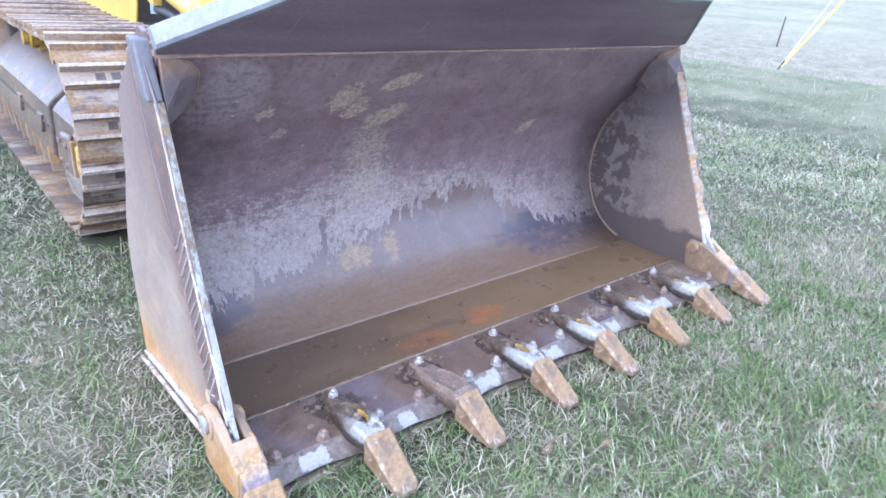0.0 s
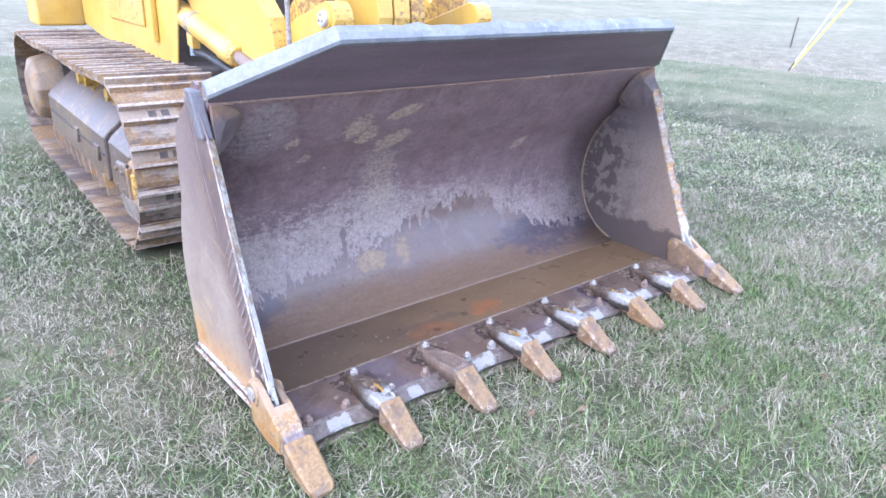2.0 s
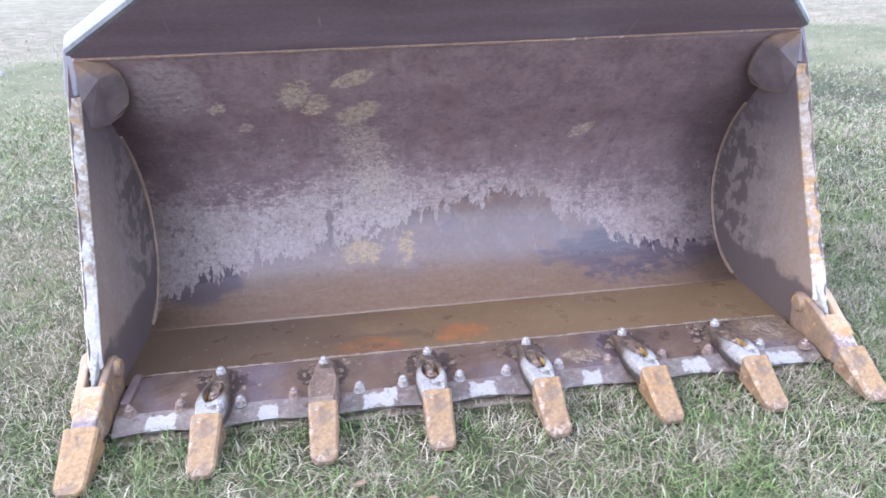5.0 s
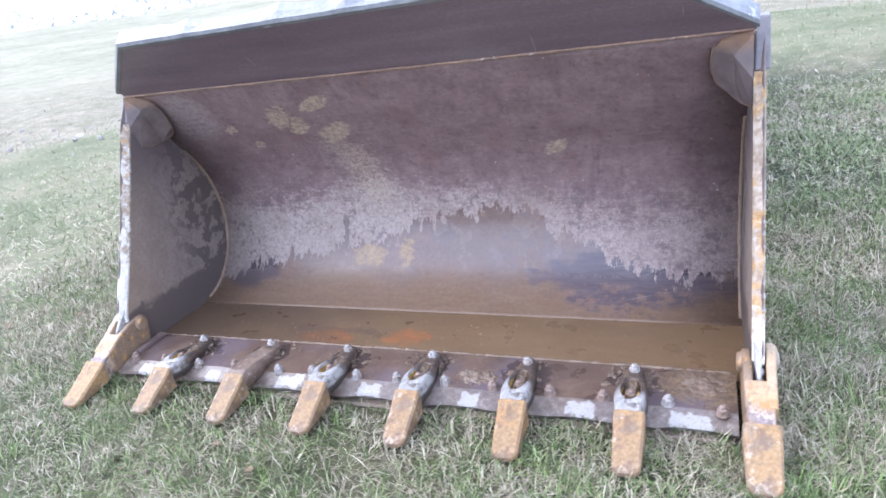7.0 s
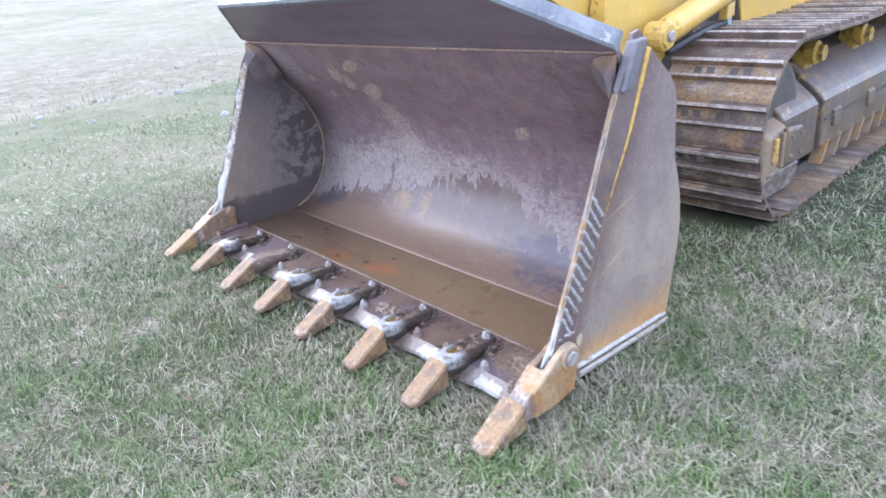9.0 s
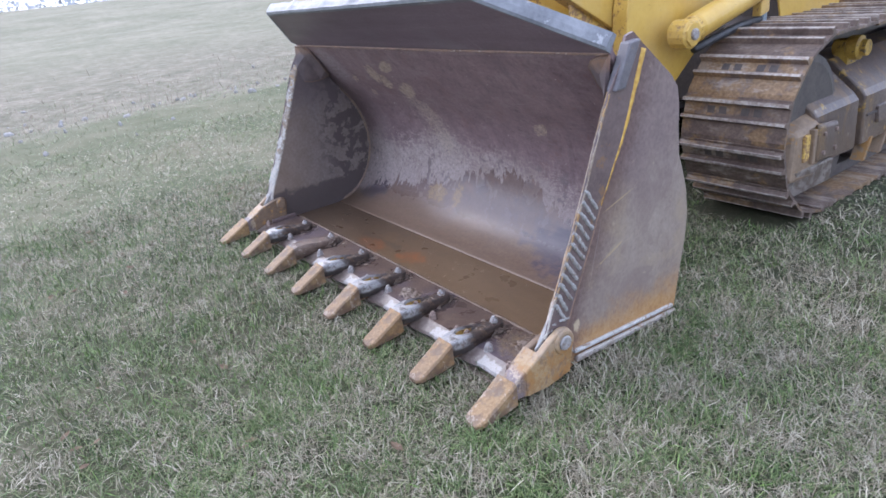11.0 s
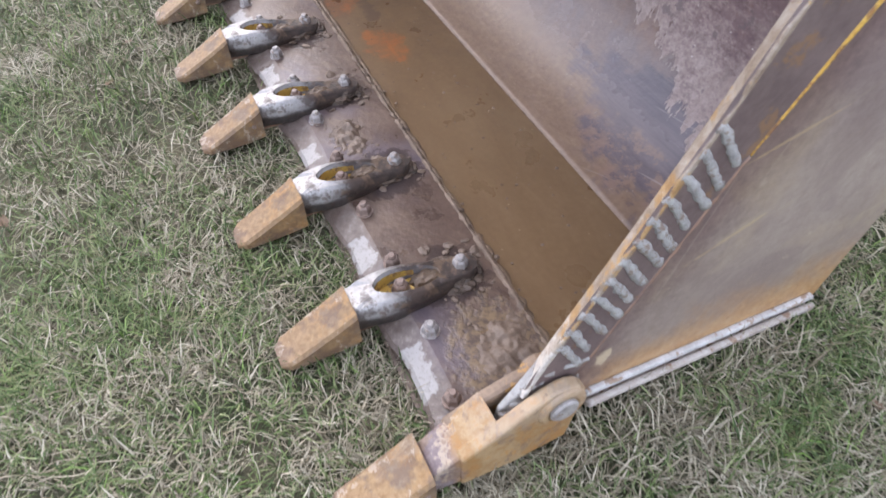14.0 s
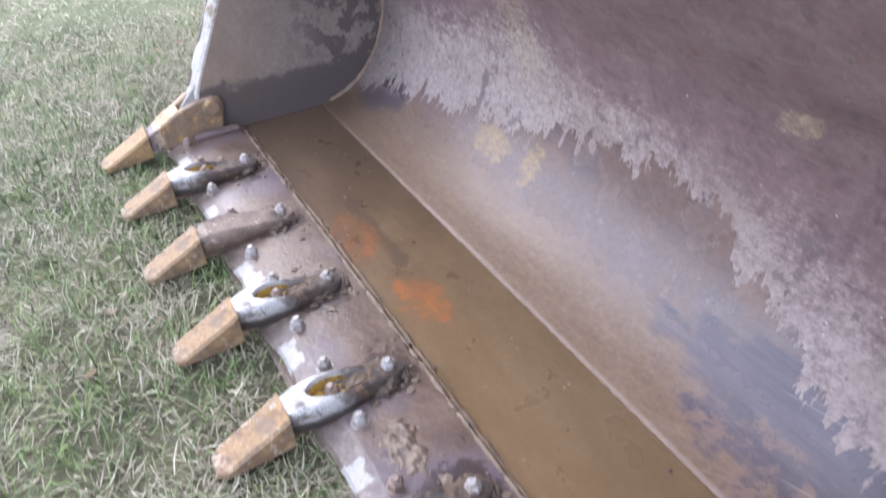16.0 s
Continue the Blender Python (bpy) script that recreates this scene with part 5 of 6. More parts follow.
PAD_bm = prism([(-0.025, -0.18), (0.025, -0.18), (0.02, -0.07), (-0.02, -0.07)], 0.05, 0.053, "z")
wall = [(x * 0.92, -0.125 + (y + 0.125) * 0.95) for x, y in both(ADAPT_IN) if y < -0.085]
wall = wall[len(wall) // 2:] + wall[:len(wall) // 2]
for (xa, ya), (xb, yb) in zip(wall, wall[1:]):
    PAD_bm.faces.new([PAD_bm.verts.new(p) for p in ((xa, ya, 0.051), (xb, yb, 0.051), (xb, yb, top_z(yb) - 0.009), (xa, ya, top_z(ya) - 0.009))])
PAD = bpy.data.meshes.new("yellow_pad")
PAD_bm.to_mesh(PAD)
PAD_bm.free()
PAD.materials.append(mat_yellow("yellow_eye_paint", 0.14))
BLOCK_bm = bmesh.new()
bmesh.ops.create_icosphere(BLOCK_bm, subdivisions=3, radius=1.0)
for v in BLOCK_bm.verts:
    p = v.co * (1.0 + 0.28 * noise.noise(v.co * 2.1) + 0.16 * noise.noise(v.co * 5.3))
    v.co = (p.x * 0.024, -0.078 + p.y * 0.036, 0.055 + p.z * 0.0185)
BLOCK = bpy.data.meshes.new("mud_plug")
BLOCK_bm.to_mesh(BLOCK)
BLOCK_bm.free()
BLOCK.materials.append(simple_mat("mud_plug_brown", (0.045, 0.03, 0.021), (0.17, 0.115, 0.075), 0.45, 45, bump=0.6))
RIVET_bm = turned([(0.0, 0.0075), (0.004, 0.0075), (0.006, 0.005)], (0.0445, -0.274, 0.045), (1, 0, 0), 10)
bmesh.ops.recalc_face_normals(RIVET_bm, faces=RIVET_bm.faces)
RIVET = bpy.data.meshes.new("retaining_pin")
RIVET_bm.to_mesh(RIVET)
RIVET_bm.free()
RIVET.materials.append(M_BOLT_DARK)
CAKE_bm = bmesh.new()
for cx, cy, cz, ax, ay, az, k in ((0.0, -0.022, 0.051, 0.031, 0.036, 0.017, 1.0), (0.028, -0.03, 0.04, 0.02, 0.04, 0.013, 4.0), (-0.027, -0.012, 0.041, 0.021, 0.034, 0.014, 7.0), (0.008, 0.036, 0.039, 0.03, 0.018, 0.012, 9.0)):
    lump = bmesh.ops.create_icosphere(CAKE_bm, subdivisions=3, radius=1.0)["verts"]
    for v in lump:
        at = v.co + Vector((k, k * 0.6, 0))
        p = v.co * (1.0 + 0.4 * noise.noise(at * 2.2) + 0.26 * noise.noise(at * 6.1))
        v.co = (cx + p.x * ax, cy + p.y * ay, cz + p.z * az)
CAKE = bpy.data.meshes.new("mud_cake")
CAKE_bm.to_mesh(CAKE)
CAKE_bm.free()
CAKE.materials.append(simple_mat("dark_caked_mud", (0.03, 0.022, 0.018), (0.13, 0.088, 0.06), 0.42, 40, bump=0.7))
for i, x in enumerate(TEETH[1:-1]):
    eye = i != 1
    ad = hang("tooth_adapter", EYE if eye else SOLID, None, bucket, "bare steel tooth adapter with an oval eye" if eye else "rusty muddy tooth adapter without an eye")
    ad.matrix_basis = pose(x, 0, 0, 0, 0, rnd.uniform(-1.5, 1.5))
    for nm, me in (("tooth_tip", TIP), ("root", COLLAR), ("retaining_pin", RIVET)) + ((("yellow_pad", PAD), ("mud_plug", BLOCK)) if eye else ()):
        ob = new(nm, me)
        ob.parent = ad
        if nm == "tooth_tip":
            ob.matrix_basis = pose(0.004, 0, 0, 0, 0, rnd.uniform(-1.2, 1.2))
            tagged(ob, "rust-orange tooth point with worn tip")
    ob = new("mud_cake", CAKE)
    ob.parent = ad
    ob.matrix_basis = Matrix.Diagonal((rnd.choice((-1.0, 1.0)) * rnd.uniform(0.8, 1.15), rnd.uniform(0.75, 1.1), rnd.uniform(0.92, 1.06), 1))
    for y, z, me in ((0.0, top_z(0.0) - 0.004, BOLT), (-0.138, 0.054, BOLT_OLD)):
        if not eye and y < -0.05:
            continue
        ob = new("bolt", me)
        ob.parent = ad
        ob.matrix_basis = pose(0.0, y, z, rnd.uniform(-5, 5), rnd.uniform(-5, 5), rnd.uniform(0, 60))

# corner adapters straddle the side plates
CORNER_TIP = tip_mesh(0.102, 0.088, 0.076, -0.25, -0.424, 0.09, -0.014)
CORNER_TIP.materials.append(M_CORNER_TOOTH)
CHEEK = [(-0.2, 0.01), (-0.2, 0.108), (-0.124, 0.148), (-0.085, 0.172), (-0.055, 0.189), (-0.03, 0.199), (-0.006, 0.199), (0.016, 0.19), (0.031, 0.17), (0.034, 0.142), (0.012, 0.014), (-0.1, 0.0)]
CHEEK_IN = [(-0.2, 0.01), (-0.2, 0.106), (-0.124, 0.145), (-0.06, 0.164), (0.0, 0.172), (0.024, 0.164), (0.035, 0.136), (0.012, 0.018), (-0.1, 0.004)]


def mat_corner():
    m = Mat("corner_adapter_rust")
    a = m.noise(13, 6, 0.65)
    b = m.noise(5, 4, 0.6)
    f = m.noise(70, 4, 0.65)
    col = m.ramp(m.add(m.add(m.mul(a, 0.5), m.mul(b, 0.3)), m.mul(f, 0.2)), [(0.36, (0.14, 0.078, 0.046)), (0.44, (0.3, 0.15, 0.045)), (0.5, (0.28, 0.165, 0.068)), (0.55, (0.34, 0.235, 0.125)), (0.6, (0.36, 0.18, 0.045)), (0.68, (0.2, 0.145, 0.12))])
    worn = m.step(m.add(m.y, m.mul(m.sub(a, 0.5), 0.09)), -0.195, -0.222)
    col = m.mix(m.mul(worn, 0.9), col, m.ramp(f, [(0.35, (0.11, 0.085, 0.1)), (0.65, (0.2, 0.165, 0.175))]))
    scab = m.step(m.noise(17, 6, 0.72, dist=0.5), 0.53, 0.58)
    col = m.mix(m.mul(scab, 0.7), col, m.ramp(f, [(0.35, (0.13, 0.085, 0.06)), (0.65, (0.25, 0.17, 0.11))]))
    chalk = m.step(m.add(m.noise(11, 6, 0.72), m.mul(m.sub(f, 0.5), 0.3)), 0.57, 0.63)
    col = m.mix(m.mul(chalk, 0.55), col, (0.45, 0.36, 0.25))
    rub = m.step(m.add(m.z, m.mul(m.sub(m.noise(20, 5, 0.7), 0.5), 0.12)), 0.115, 0.15)
    col = m.mix(m.mul(rub, 0.5), col, (0.34, 0.27, 0.2))
    dirt = m.step(m.noise(22, 5, 0.7), 0.58, 0.66)
    col = m.mix(m.mul(dirt, 0.6), col, (0.15, 0.09, 0.06))
    m.bump(m.add(a, f), 0.4, 0.005)
    return m.done(col, 0.55, 0.0, 0.5)


M_CORNER = mat_corner()
M_CHEEK_IN = simple_mat("corner_inner_cheek_brown", (0.12, 0.08, 0.055), (0.27, 0.185, 0.12), 0.55, 18, spots=(0.4, 0.22, 0.07), spot_at=0.58)
for sx in (-1, 1):
    xc = sx * (W + 0.018)
    a, b = sorted((xc + sx * 0.018, xc + sx * 0.045))
    bm = prism(CHEEK, a, b)
    hull([(xc - 0.037, -0.25, 0.016), (xc + 0.037, -0.25, 0.016), (xc + 0.0445, -0.124, 0.002), (xc - 0.0445, -0.124, 0.002), (xc - 0.034, -0.25, 0.076), (xc + 0.034, -0.25, 0.076), (xc + 0.0435, -0.124, 0.149), (xc - 0.0435, -0.124, 0.149)], bm)
    ad = part("corner_adapter", bm, M_CORNER, bucket, "rust-yellow forked corner adapter with a pin", bevel=0.006)
    a, b = sorted((xc - sx * 0.044, xc - sx * 0.018))
    part("inner_cheek", prism(CHEEK_IN, a, b), M_CHEEK_IN, ad, "browner inner cheek", bevel=0.008)
    part("pin", turned([(0.0, 0.027), (0.005, 0.027), (0.008, 0.023)], (xc + sx * 0.05, -0.014, 0.148), (sx, 0, 0), 22), M_BOLT, ad, "grey pin end", smooth=False)
    part("boss", turned([(0.0, 0.047), (0.006, 0.045), (0.008, 0.041), (0.008, 0.032), (0.005, 0.028)], (xc + sx * 0.0435, -0.014, 0.148), (sx, 0, 0), 24), M_CORNER, ad)
    part("inner_boss", turned([(0.0, 0.033), (0.011, 0.031), (0.016, 0.024)], (xc - sx * 0.0425, -0.01, 0.134), (-sx, 0, 0), 18), M_CHEEK_IN, ad, "rounded inner pin end")
    ob = new("tooth_tip", CORNER_TIP)
    ob.parent = ad
    ob.matrix_parent_inverse = Matrix.Identity(4)
    ob.matrix_basis = pose(xc, 0, 0, 0, 0, 0)
    tagged(ob, "rust-orange corner tooth point")
    part("retaining_pin", turned([(0.0, 0.0075), (0.004, 0.0075), (0.006, 0.005)], (xc + sx * 0.0455, -0.266, 0.045), (sx, 0, 0), 10), M_BOLT_DARK, ad)

part("corner_strip", box(-1.196, -1.166, -0.098, 0.062, 0.0355, 0.055), M_WEAR, bucket, "grey steel strip beside the corner adapter", bevel=0.004)

# clods and grit left on the floor and along the weld
rnd = random.Random(21)
bm = bmesh.new()
for k in range(640):
    if k < 70:
        x, y, z, r = rnd.gauss(0.36, 0.06), rnd.gauss(-0.055, 0.03), 0.0362, rnd.uniform(0.0015, 0.005)
    elif k < 240:
        x, y, z, r = rnd.uniform(-1.1, 1.1), 0.082 + rnd.gauss(0, 0.012), 0.022, rnd.uniform(0.002, 0.007)
    elif k < 400:
        x, y, z, r = rnd.uniform(-1.15, 1.15), rnd.uniform(0.1, 0.4), 0.017, rnd.choice((0.0015, 0.002, 0.003, 0.004))
    else:
        x, y, z, r = rnd.choice(TEETH[1:-1]) + rnd.gauss(0, 0.05), rnd.uniform(-0.06, 0.06), 0.037, rnd.choice((0.003, 0.004, 0.006, 0.009, 0.012))
    m4 = Matrix.Translation((x, y, z)) @ Euler((rnd.uniform(-0.4, 0.4), rnd.uniform(-0.4, 0.4), rnd.uniform(0, 3))).to_matrix().to_4x4() @ Matrix.Diagonal((r * rnd.uniform(0.7, 1.6), r * rnd.uniform(0.7, 1.4), r * (0.55 if k < 70 else 0.45), 1))
    bmesh.ops.create_icosphere(bm, subdivisions=1, radius=1, matrix=m4)


def mud_heap(x0, y0, rx, ry, high, seed):
    """A low uneven smear of mud lying on the cutting edge."""
    nx, ny = 56, 40
    hs = {}
    for i in range(nx):
        for k in range(ny):
            u, v = i / (nx - 1) * 2 - 1, k / (ny - 1) * 2 - 1
            p = Vector((u * rx * 34 + seed, v * ry * 34, seed * 0.7))
            f = noise.noise(p) * 0.55 + noise.noise(p * 2.3) * 0.35 + noise.noise(p * 5.1) * 0.2
            hs[i, k] = (x0 + u * rx, y0 + v * ry, high * max(-0.3, 0.62 + f * 1.1 - (u * u + v * v) * 0.95))
    b = bmesh.new()
    vs = {}
    for i in range(nx - 1):
        for k in range(ny - 1):
            q = [(i, k), (i + 1, k), (i + 1, k + 1), (i, k + 1)]
            if max(hs[c][2] for c in q) <= 0.0:
                continue
            for c in q:
                if c not in vs:
                    vs[c] = b.verts.new((hs[c][0], hs[c][1], 0.0355 + hs[c][2]))
            b.faces.new([vs[c] for c in q])
    return b


heap = part("mud_smear", mud_heap(0.35, -0.06, 0.085, 0.05, 0.016, 3.0), M_CLOD, None, smooth=True)
tagged(heap, "low heap of wet brown mud on the cutting edge", "mud")
heap = part("mud_smear", mud_heap(1.1, 0.0, 0.1, 0.075, 0.01, 8.0), M_CLOD, None, smooth=True)
tagged(heap, "crusty wet mud beside the corner adapter", "mud")
grit = part("mud_clods", bm, M_CLOD, None)
tagged(grit, "small dried mud clods and grit on the bucket floor", "mud", kind="stuff")

# ---- the crawler loader behind the bucket ----
loader = thing("crawler_loader", (0, 3.2, GROUND), "yellow crawler loader with muddy steel tracks", "loader")
AXLE_F, AXLE_R, AZ, AR = 2.05, 4.78, 0.448, 0.443
PITCH_N = 38


def shoe_mesh(length):
    """One double-grouser shoe; x across the track, y along it, z outwards."""
    h = length * 0.49
    line = [(-h, 0.0), (-h, 0.016), (-h + 0.012, 0.016), (-h + 0.018, 0.046), (-h + 0.034, 0.046), (-h + 0.042, 0.016), (-h + 0.1, 0.016), (-h + 0.107, 0.044), (-h + 0.121, 0.044), (-h + 0.13, 0.016), (h - 0.01, 0.014), (h + 0.012, 0.006), (h + 0.012, 0.0)]
    bm = prism(line, -0.28, 0.28)
    # dark blocks painted in for the shaded bolt holes
    for x in (-0.125, -0.06, 0.06, 0.125):
        n0 = len(bm.faces)
        box(x - 0.02, x + 0.02, -h + 0.052, -h + 0.088, 0.01, 0.0175, bm)
        bm.faces.ensure_lookup_table()
        for f in bm.faces[n0:]:
            f.material_index = 1
    bmesh.ops.recalc_face_normals(bm, faces=bm.faces)
    me = bpy.data.meshes.new("track_shoe")
    bm.to_mesh(me)
    bm.free()
    me.materials.append(M_SHOE)
    me.materials.append(M_DARK)
    return me


def belt(s):
    """Place and outward direction on the track belt at a way s from the front of the lower run."""
    run, arc = AXLE_R - AXLE_F, math.pi * AR
    if s < run:
        return AXLE_F + s, AZ - AR, -math.pi / 2
    s -= run
    if s < arc:
        a = -math.pi / 2 + s / AR
        return AXLE_R + AR * math.cos(a), AZ + AR * math.sin(a), a
    s -= arc
    if s < run:
        sag = -0.02 * math.sin(math.pi * s / run * 2) ** 2
        return AXLE_R - s, AZ + AR + sag, math.pi / 2
    s -= run
    a = math.pi / 2 + s / AR
    return AXLE_F + AR * math.cos(a), AZ + AR * math.sin(a), a


TOTAL = 2 * (AXLE_R - AXLE_F) + 2 * math.pi * AR
SHOE = shoe_mesh(TOTAL / PITCH_N)
for sx in (-1, 1):
    xc = sx * 0.915
    n_b = 96
    secs = []
    for k in range(n_b + 1):
        y, z, a = belt(min(k * TOTAL / n_b, TOTAL - 1e-4))
        c, s_ = math.cos(a), math.sin(a)
        secs.append([(xc - 0.1, y - c * 0.004, z - s_ * 0.004), (xc + 0.1, y - c * 0.004, z - s_ * 0.004), (xc + 0.1, y - c * 0.07, z - s_ * 0.07), (xc - 0.1, y - c * 0.07, z - s_ * 0.07)])
    link_bm = rings(secs, False)
    track = part("track", link_bm, M_DARK, loader, "muddy steel crawler track with double-grouser shoes")
    for k in range(PITCH_N):
        y, z, a = belt((k + 0.35) * TOTAL / PITCH_N)
        ob = new("track_shoe", SHOE)
        ob.parent = track
        ob.matrix_parent_inverse = Matrix.Identity(4)
        up = Vector((0, math.cos(a), math.sin(a)))
        along = Vector((0, -math.sin(a), math.cos(a)))
        m4 = Matrix(((1, 0, 0, xc), (0, along.y, up.y, y), (0, along.z, up.z, z), (0, 0, 0, 1)))
        if along.cross(up).x < 0:
            m4 = Matrix(((-1, 0, 0, xc), (0, along.y, up.y, y), (0, along.z, up.z, z), (0, 0, 0, 1)))
        ob.matrix_basis = m4
    # roller frame with its sloped guard
    sec = [(0.72, 0.68), (0.9, 0.67), (1.09, 0.51), (1.115, 0.475), (1.12, 0.2), (0.72, 0.2)]
    frame_ob = part("track_frame", prism([(sx * x, z) for x, z in sec], 2.575, 4.35, "y"), M_FRAME, loader, "scuffed grey track frame with sloped guard", bevel=0.01)
    part("guard_nose", prism([(sx * (x - 0.012), z - 0.008) for x, z in sec], 2.06, 2.535, "y"), M_FRAME, frame_ob, "scuffed nose of the guard", bevel=0.014)
    # dark filler supplies the shade in the slit between guard and nose
    part("frame_core", prism([(sx * (x - 0.05), z - 0.035) for x, z in sec], 2.5, 2.6, "y"), M_DARK, frame_ob)
    part("guard_seam", box(*sorted((sx * 1.119, sx * 1.126)), 2.6, 4.3, 0.36, 0.372), M_DARK, frame_ob)
    for y in (2.72, 3.3):
        part("guard_lug", hull([(sx * 1.118, y, 0.3), (sx * 1.14, y, 0.3), (sx * 1.14, y + 0.12, 0.3), (sx * 1.118, y + 0.12, 0.3), (sx * 1.11, y, 0.4), (sx * 1.13, y, 0.395), (sx * 1.13, y + 0.12, 0.395), (sx * 1.11, y + 0.12, 0.4)]), M_FRAME, frame_ob, bevel=0.005)
    part("idler_yoke", hull([(sx * 1.03, 1.76, 0.18), (sx * 1.13, 1.8, 0.18), (sx * 1.135, 2.08, 0.16), (sx * 1.03, 2.08, 0.16), (sx * 1.03, 1.8, 0.46), (sx * 1.12, 1.84, 0.43), (sx * 1.125, 2.08, 0.44), (sx * 1.03, 2.08, 0.5)]), M_DRUM, frame_ob, "muddy yellow idler yoke", bevel=0.02)
    part("yoke_cap", hull([(sx * 1.12, 2.0, 0.25), (sx * 1.155, 2.0, 0.25), (sx * 1.155, 2.2, 0.24), (sx * 1.12, 2.2, 0.24), (sx * 1.12, 2.02, 0.45), (sx * 1.15, 2.02, 0.44), (sx * 1.15, 2.22, 0.42), (sx * 1.12, 2.22, 0.43)]), M_FRAME, frame_ob, "worn grey yoke cap", bevel=0.014)
    part("yoke_foot", hull([(sx * 1.06, 1.8, 0.075), (sx * 1.1, 1.86, 0.075), (sx * 1.12, 2.25, 0.085), (sx * 1.06, 2.25, 0.085), (sx * 1.06, 1.79, 0.22), (sx * 1.136, 1.84, 0.235), (sx * 1.152, 2.2, 0.23), (sx * 1.06, 2.2, 0.23), (sx * 1.125, 1.83, 0.13), (sx * 1.148, 2.24, 0.13)]), M_YOKE_FOOT, frame_ob, "bright worn yoke foot", bevel=0.012)
    part("yoke_recess", box(*sorted((sx * 1.08, sx * 1.137)), 1.9, 1.96, 0.27, 0.41), M_YELLOW_RUST, frame_ob, "yellow paint left in the yoke recess", bevel=0.008)
    for dy, dz in ((0.04, 0.05), (0.16, 0.05), (0.04, 0.15), (0.16, 0.15)):
        part("cap_bolt", turned([(0.0, 0.013), (0.012, 0.012)], (sx * 1.152, 2.02 + dy, 0.24 + dz), (sx, 0, 0), 6), M_BOLT_DARK, frame_ob)
    part("yoke_strip", box(*sorted((sx * 1.1, sx * 1.15)), 1.965, 1.998, 0.25, 0.43), M_DRUM, frame_ob, "muddy yellow strip", bevel=0.006)
    for y in (2.72, 3.5):
        part("carrier_roller", turned([(-0.09, 0.05), (-0.02, 0.05), (-0.01, 0.068), (0.045, 0.068), (0.055, 0.048), (0.085, 0.044)], (sx * 0.95, y, 0.715), (sx, 0, 0), 18), M_ROLLER, frame_ob, "muddy rust-yellow carrier roller")
        part("roller_bracket", hull([(sx * 0.86, y - 0.07, 0.5), (sx * 0.96, y - 0.07, 0.5), (sx * 0.96, y + 0.07, 0.5), (sx * 0.86, y + 0.07, 0.5), (sx * 0.88, y - 0.045, 0.7), (sx * 0.95, y - 0.045, 0.7), (sx * 0.95, y + 0.045, 0.7), (sx * 0.88, y + 0.045, 0.7)]), M_ROLLER, frame_ob)
    for k in range(6):
        part("track_roller", turned([(-0.12, 0.09), (-0.1, 0.105), (0.1, 0.105), (0.12, 0.09)], (sx * 0.93, 2.4 + k * 0.38, 0.165), (1, 0, 0), 16), M_DARK, frame_ob)
    for k in range(9):
        y = 2.6 + k * 0.2
        part("guard_rib", hull([(sx * 1.06, y, 0.1), (sx * 1.13, y, 0.1), (sx * 1.13, y + 0.03, 0.1), (sx * 1.06, y + 0.03, 0.1), (sx * 1.06, y + 0.07, 0.225), (sx * 1.13, y + 0.07, 0.225), (sx * 1.13, y + 0.1, 0.225), (sx * 1.06, y + 0.1, 0.225)]), M_DRUM, frame_ob)
    part("idler", turned([(-0.13, 0.3), (-0.12, 0.34), (-0.05, 0.34), (-0.045, 0.37), (0.045, 0.37), (0.05, 0.34), (0.12, 0.34), (0.13, 0.3)], (xc, AXLE_F, AZ), (1, 0, 0), 36), M_DARK, loader, "dark steel idler wheel")
    part("sprocket", turned([(-0.05, 0.33), (-0.04, 0.36), (0.04, 0.36), (0.05, 0.33)], (xc, AXLE_R, AZ), (1, 0, 0), 24), M_DARK, loader, "dark drive sprocket")
    part("final_drive", turned([(0.0, 0.3), (0.3, 0.3), (0.42, 0.27), (0.5, 0.25), (0.53, 0.16)], (sx * 0.66, AXLE_R - 0.05, AZ + 0.02), (sx, 0, 0), 11), M_DRUM, loader, "muddy tan final drive housing", smooth=False, bevel=0.025)
    # lift cylinder beside the arm
    if sx < 0:
        a0, a1 = Vector((-0.585, 1.655, 1.05)), Vector((-0.575, 2.9, 1.29))
    else:
        a0, a1 = Vector((0.69, 1.56, 0.977)), Vector((0.66, 2.85, 1.24))
    d = (a1 - a0).normalized()
    cyl = part("lift_cylinder", tube([a0 + d * 0.03, a0 + d * 0.045, a1], [0.063, 0.067, 0.067], 28), M_YELLOW, loader, "yellow hydraulic lift cylinder")
    part("gland_nut", tube([a0 - d * 0.012, a0, a0 + d * 0.031], [0.05, 0.062, 0.064], 10), M_YELLOW_WORN, cyl, "chipped orange-brown gland nut")
    if sx < 0:
        part("piston_rod", tube([a0 - d * 0.45, a0], 0.034, 18), M_BOLT_DARK, cyl, "dark muddy piston rod")
    else:
        e0 = a0 - d * 0.06
        part("cylinder_eye", turned([(-0.05, 0.06), (-0.045, 0.07), (0.045, 0.07), (0.05, 0.06)], e0, (1, 0, 0), 14), M_YELLOW_WORN, cyl, "chipped orange-yellow cylinder eye")
        part("eye_plate", turned([(0.0, 0.058), (0.012, 0.056)], e0 + Vector((0.05, 0, 0)), (1, 0, 0), 8), M_YELLOW, cyl, "yellow keeper plate")
        part("eye_pin", turned([(0.0, 0.028), (0.012, 0.028), (0.016, 0.02)], e0 + Vector((0.06, 0, 0)), (1, 0, 0), 16), M_BOLT, cyl, "bare steel pin")
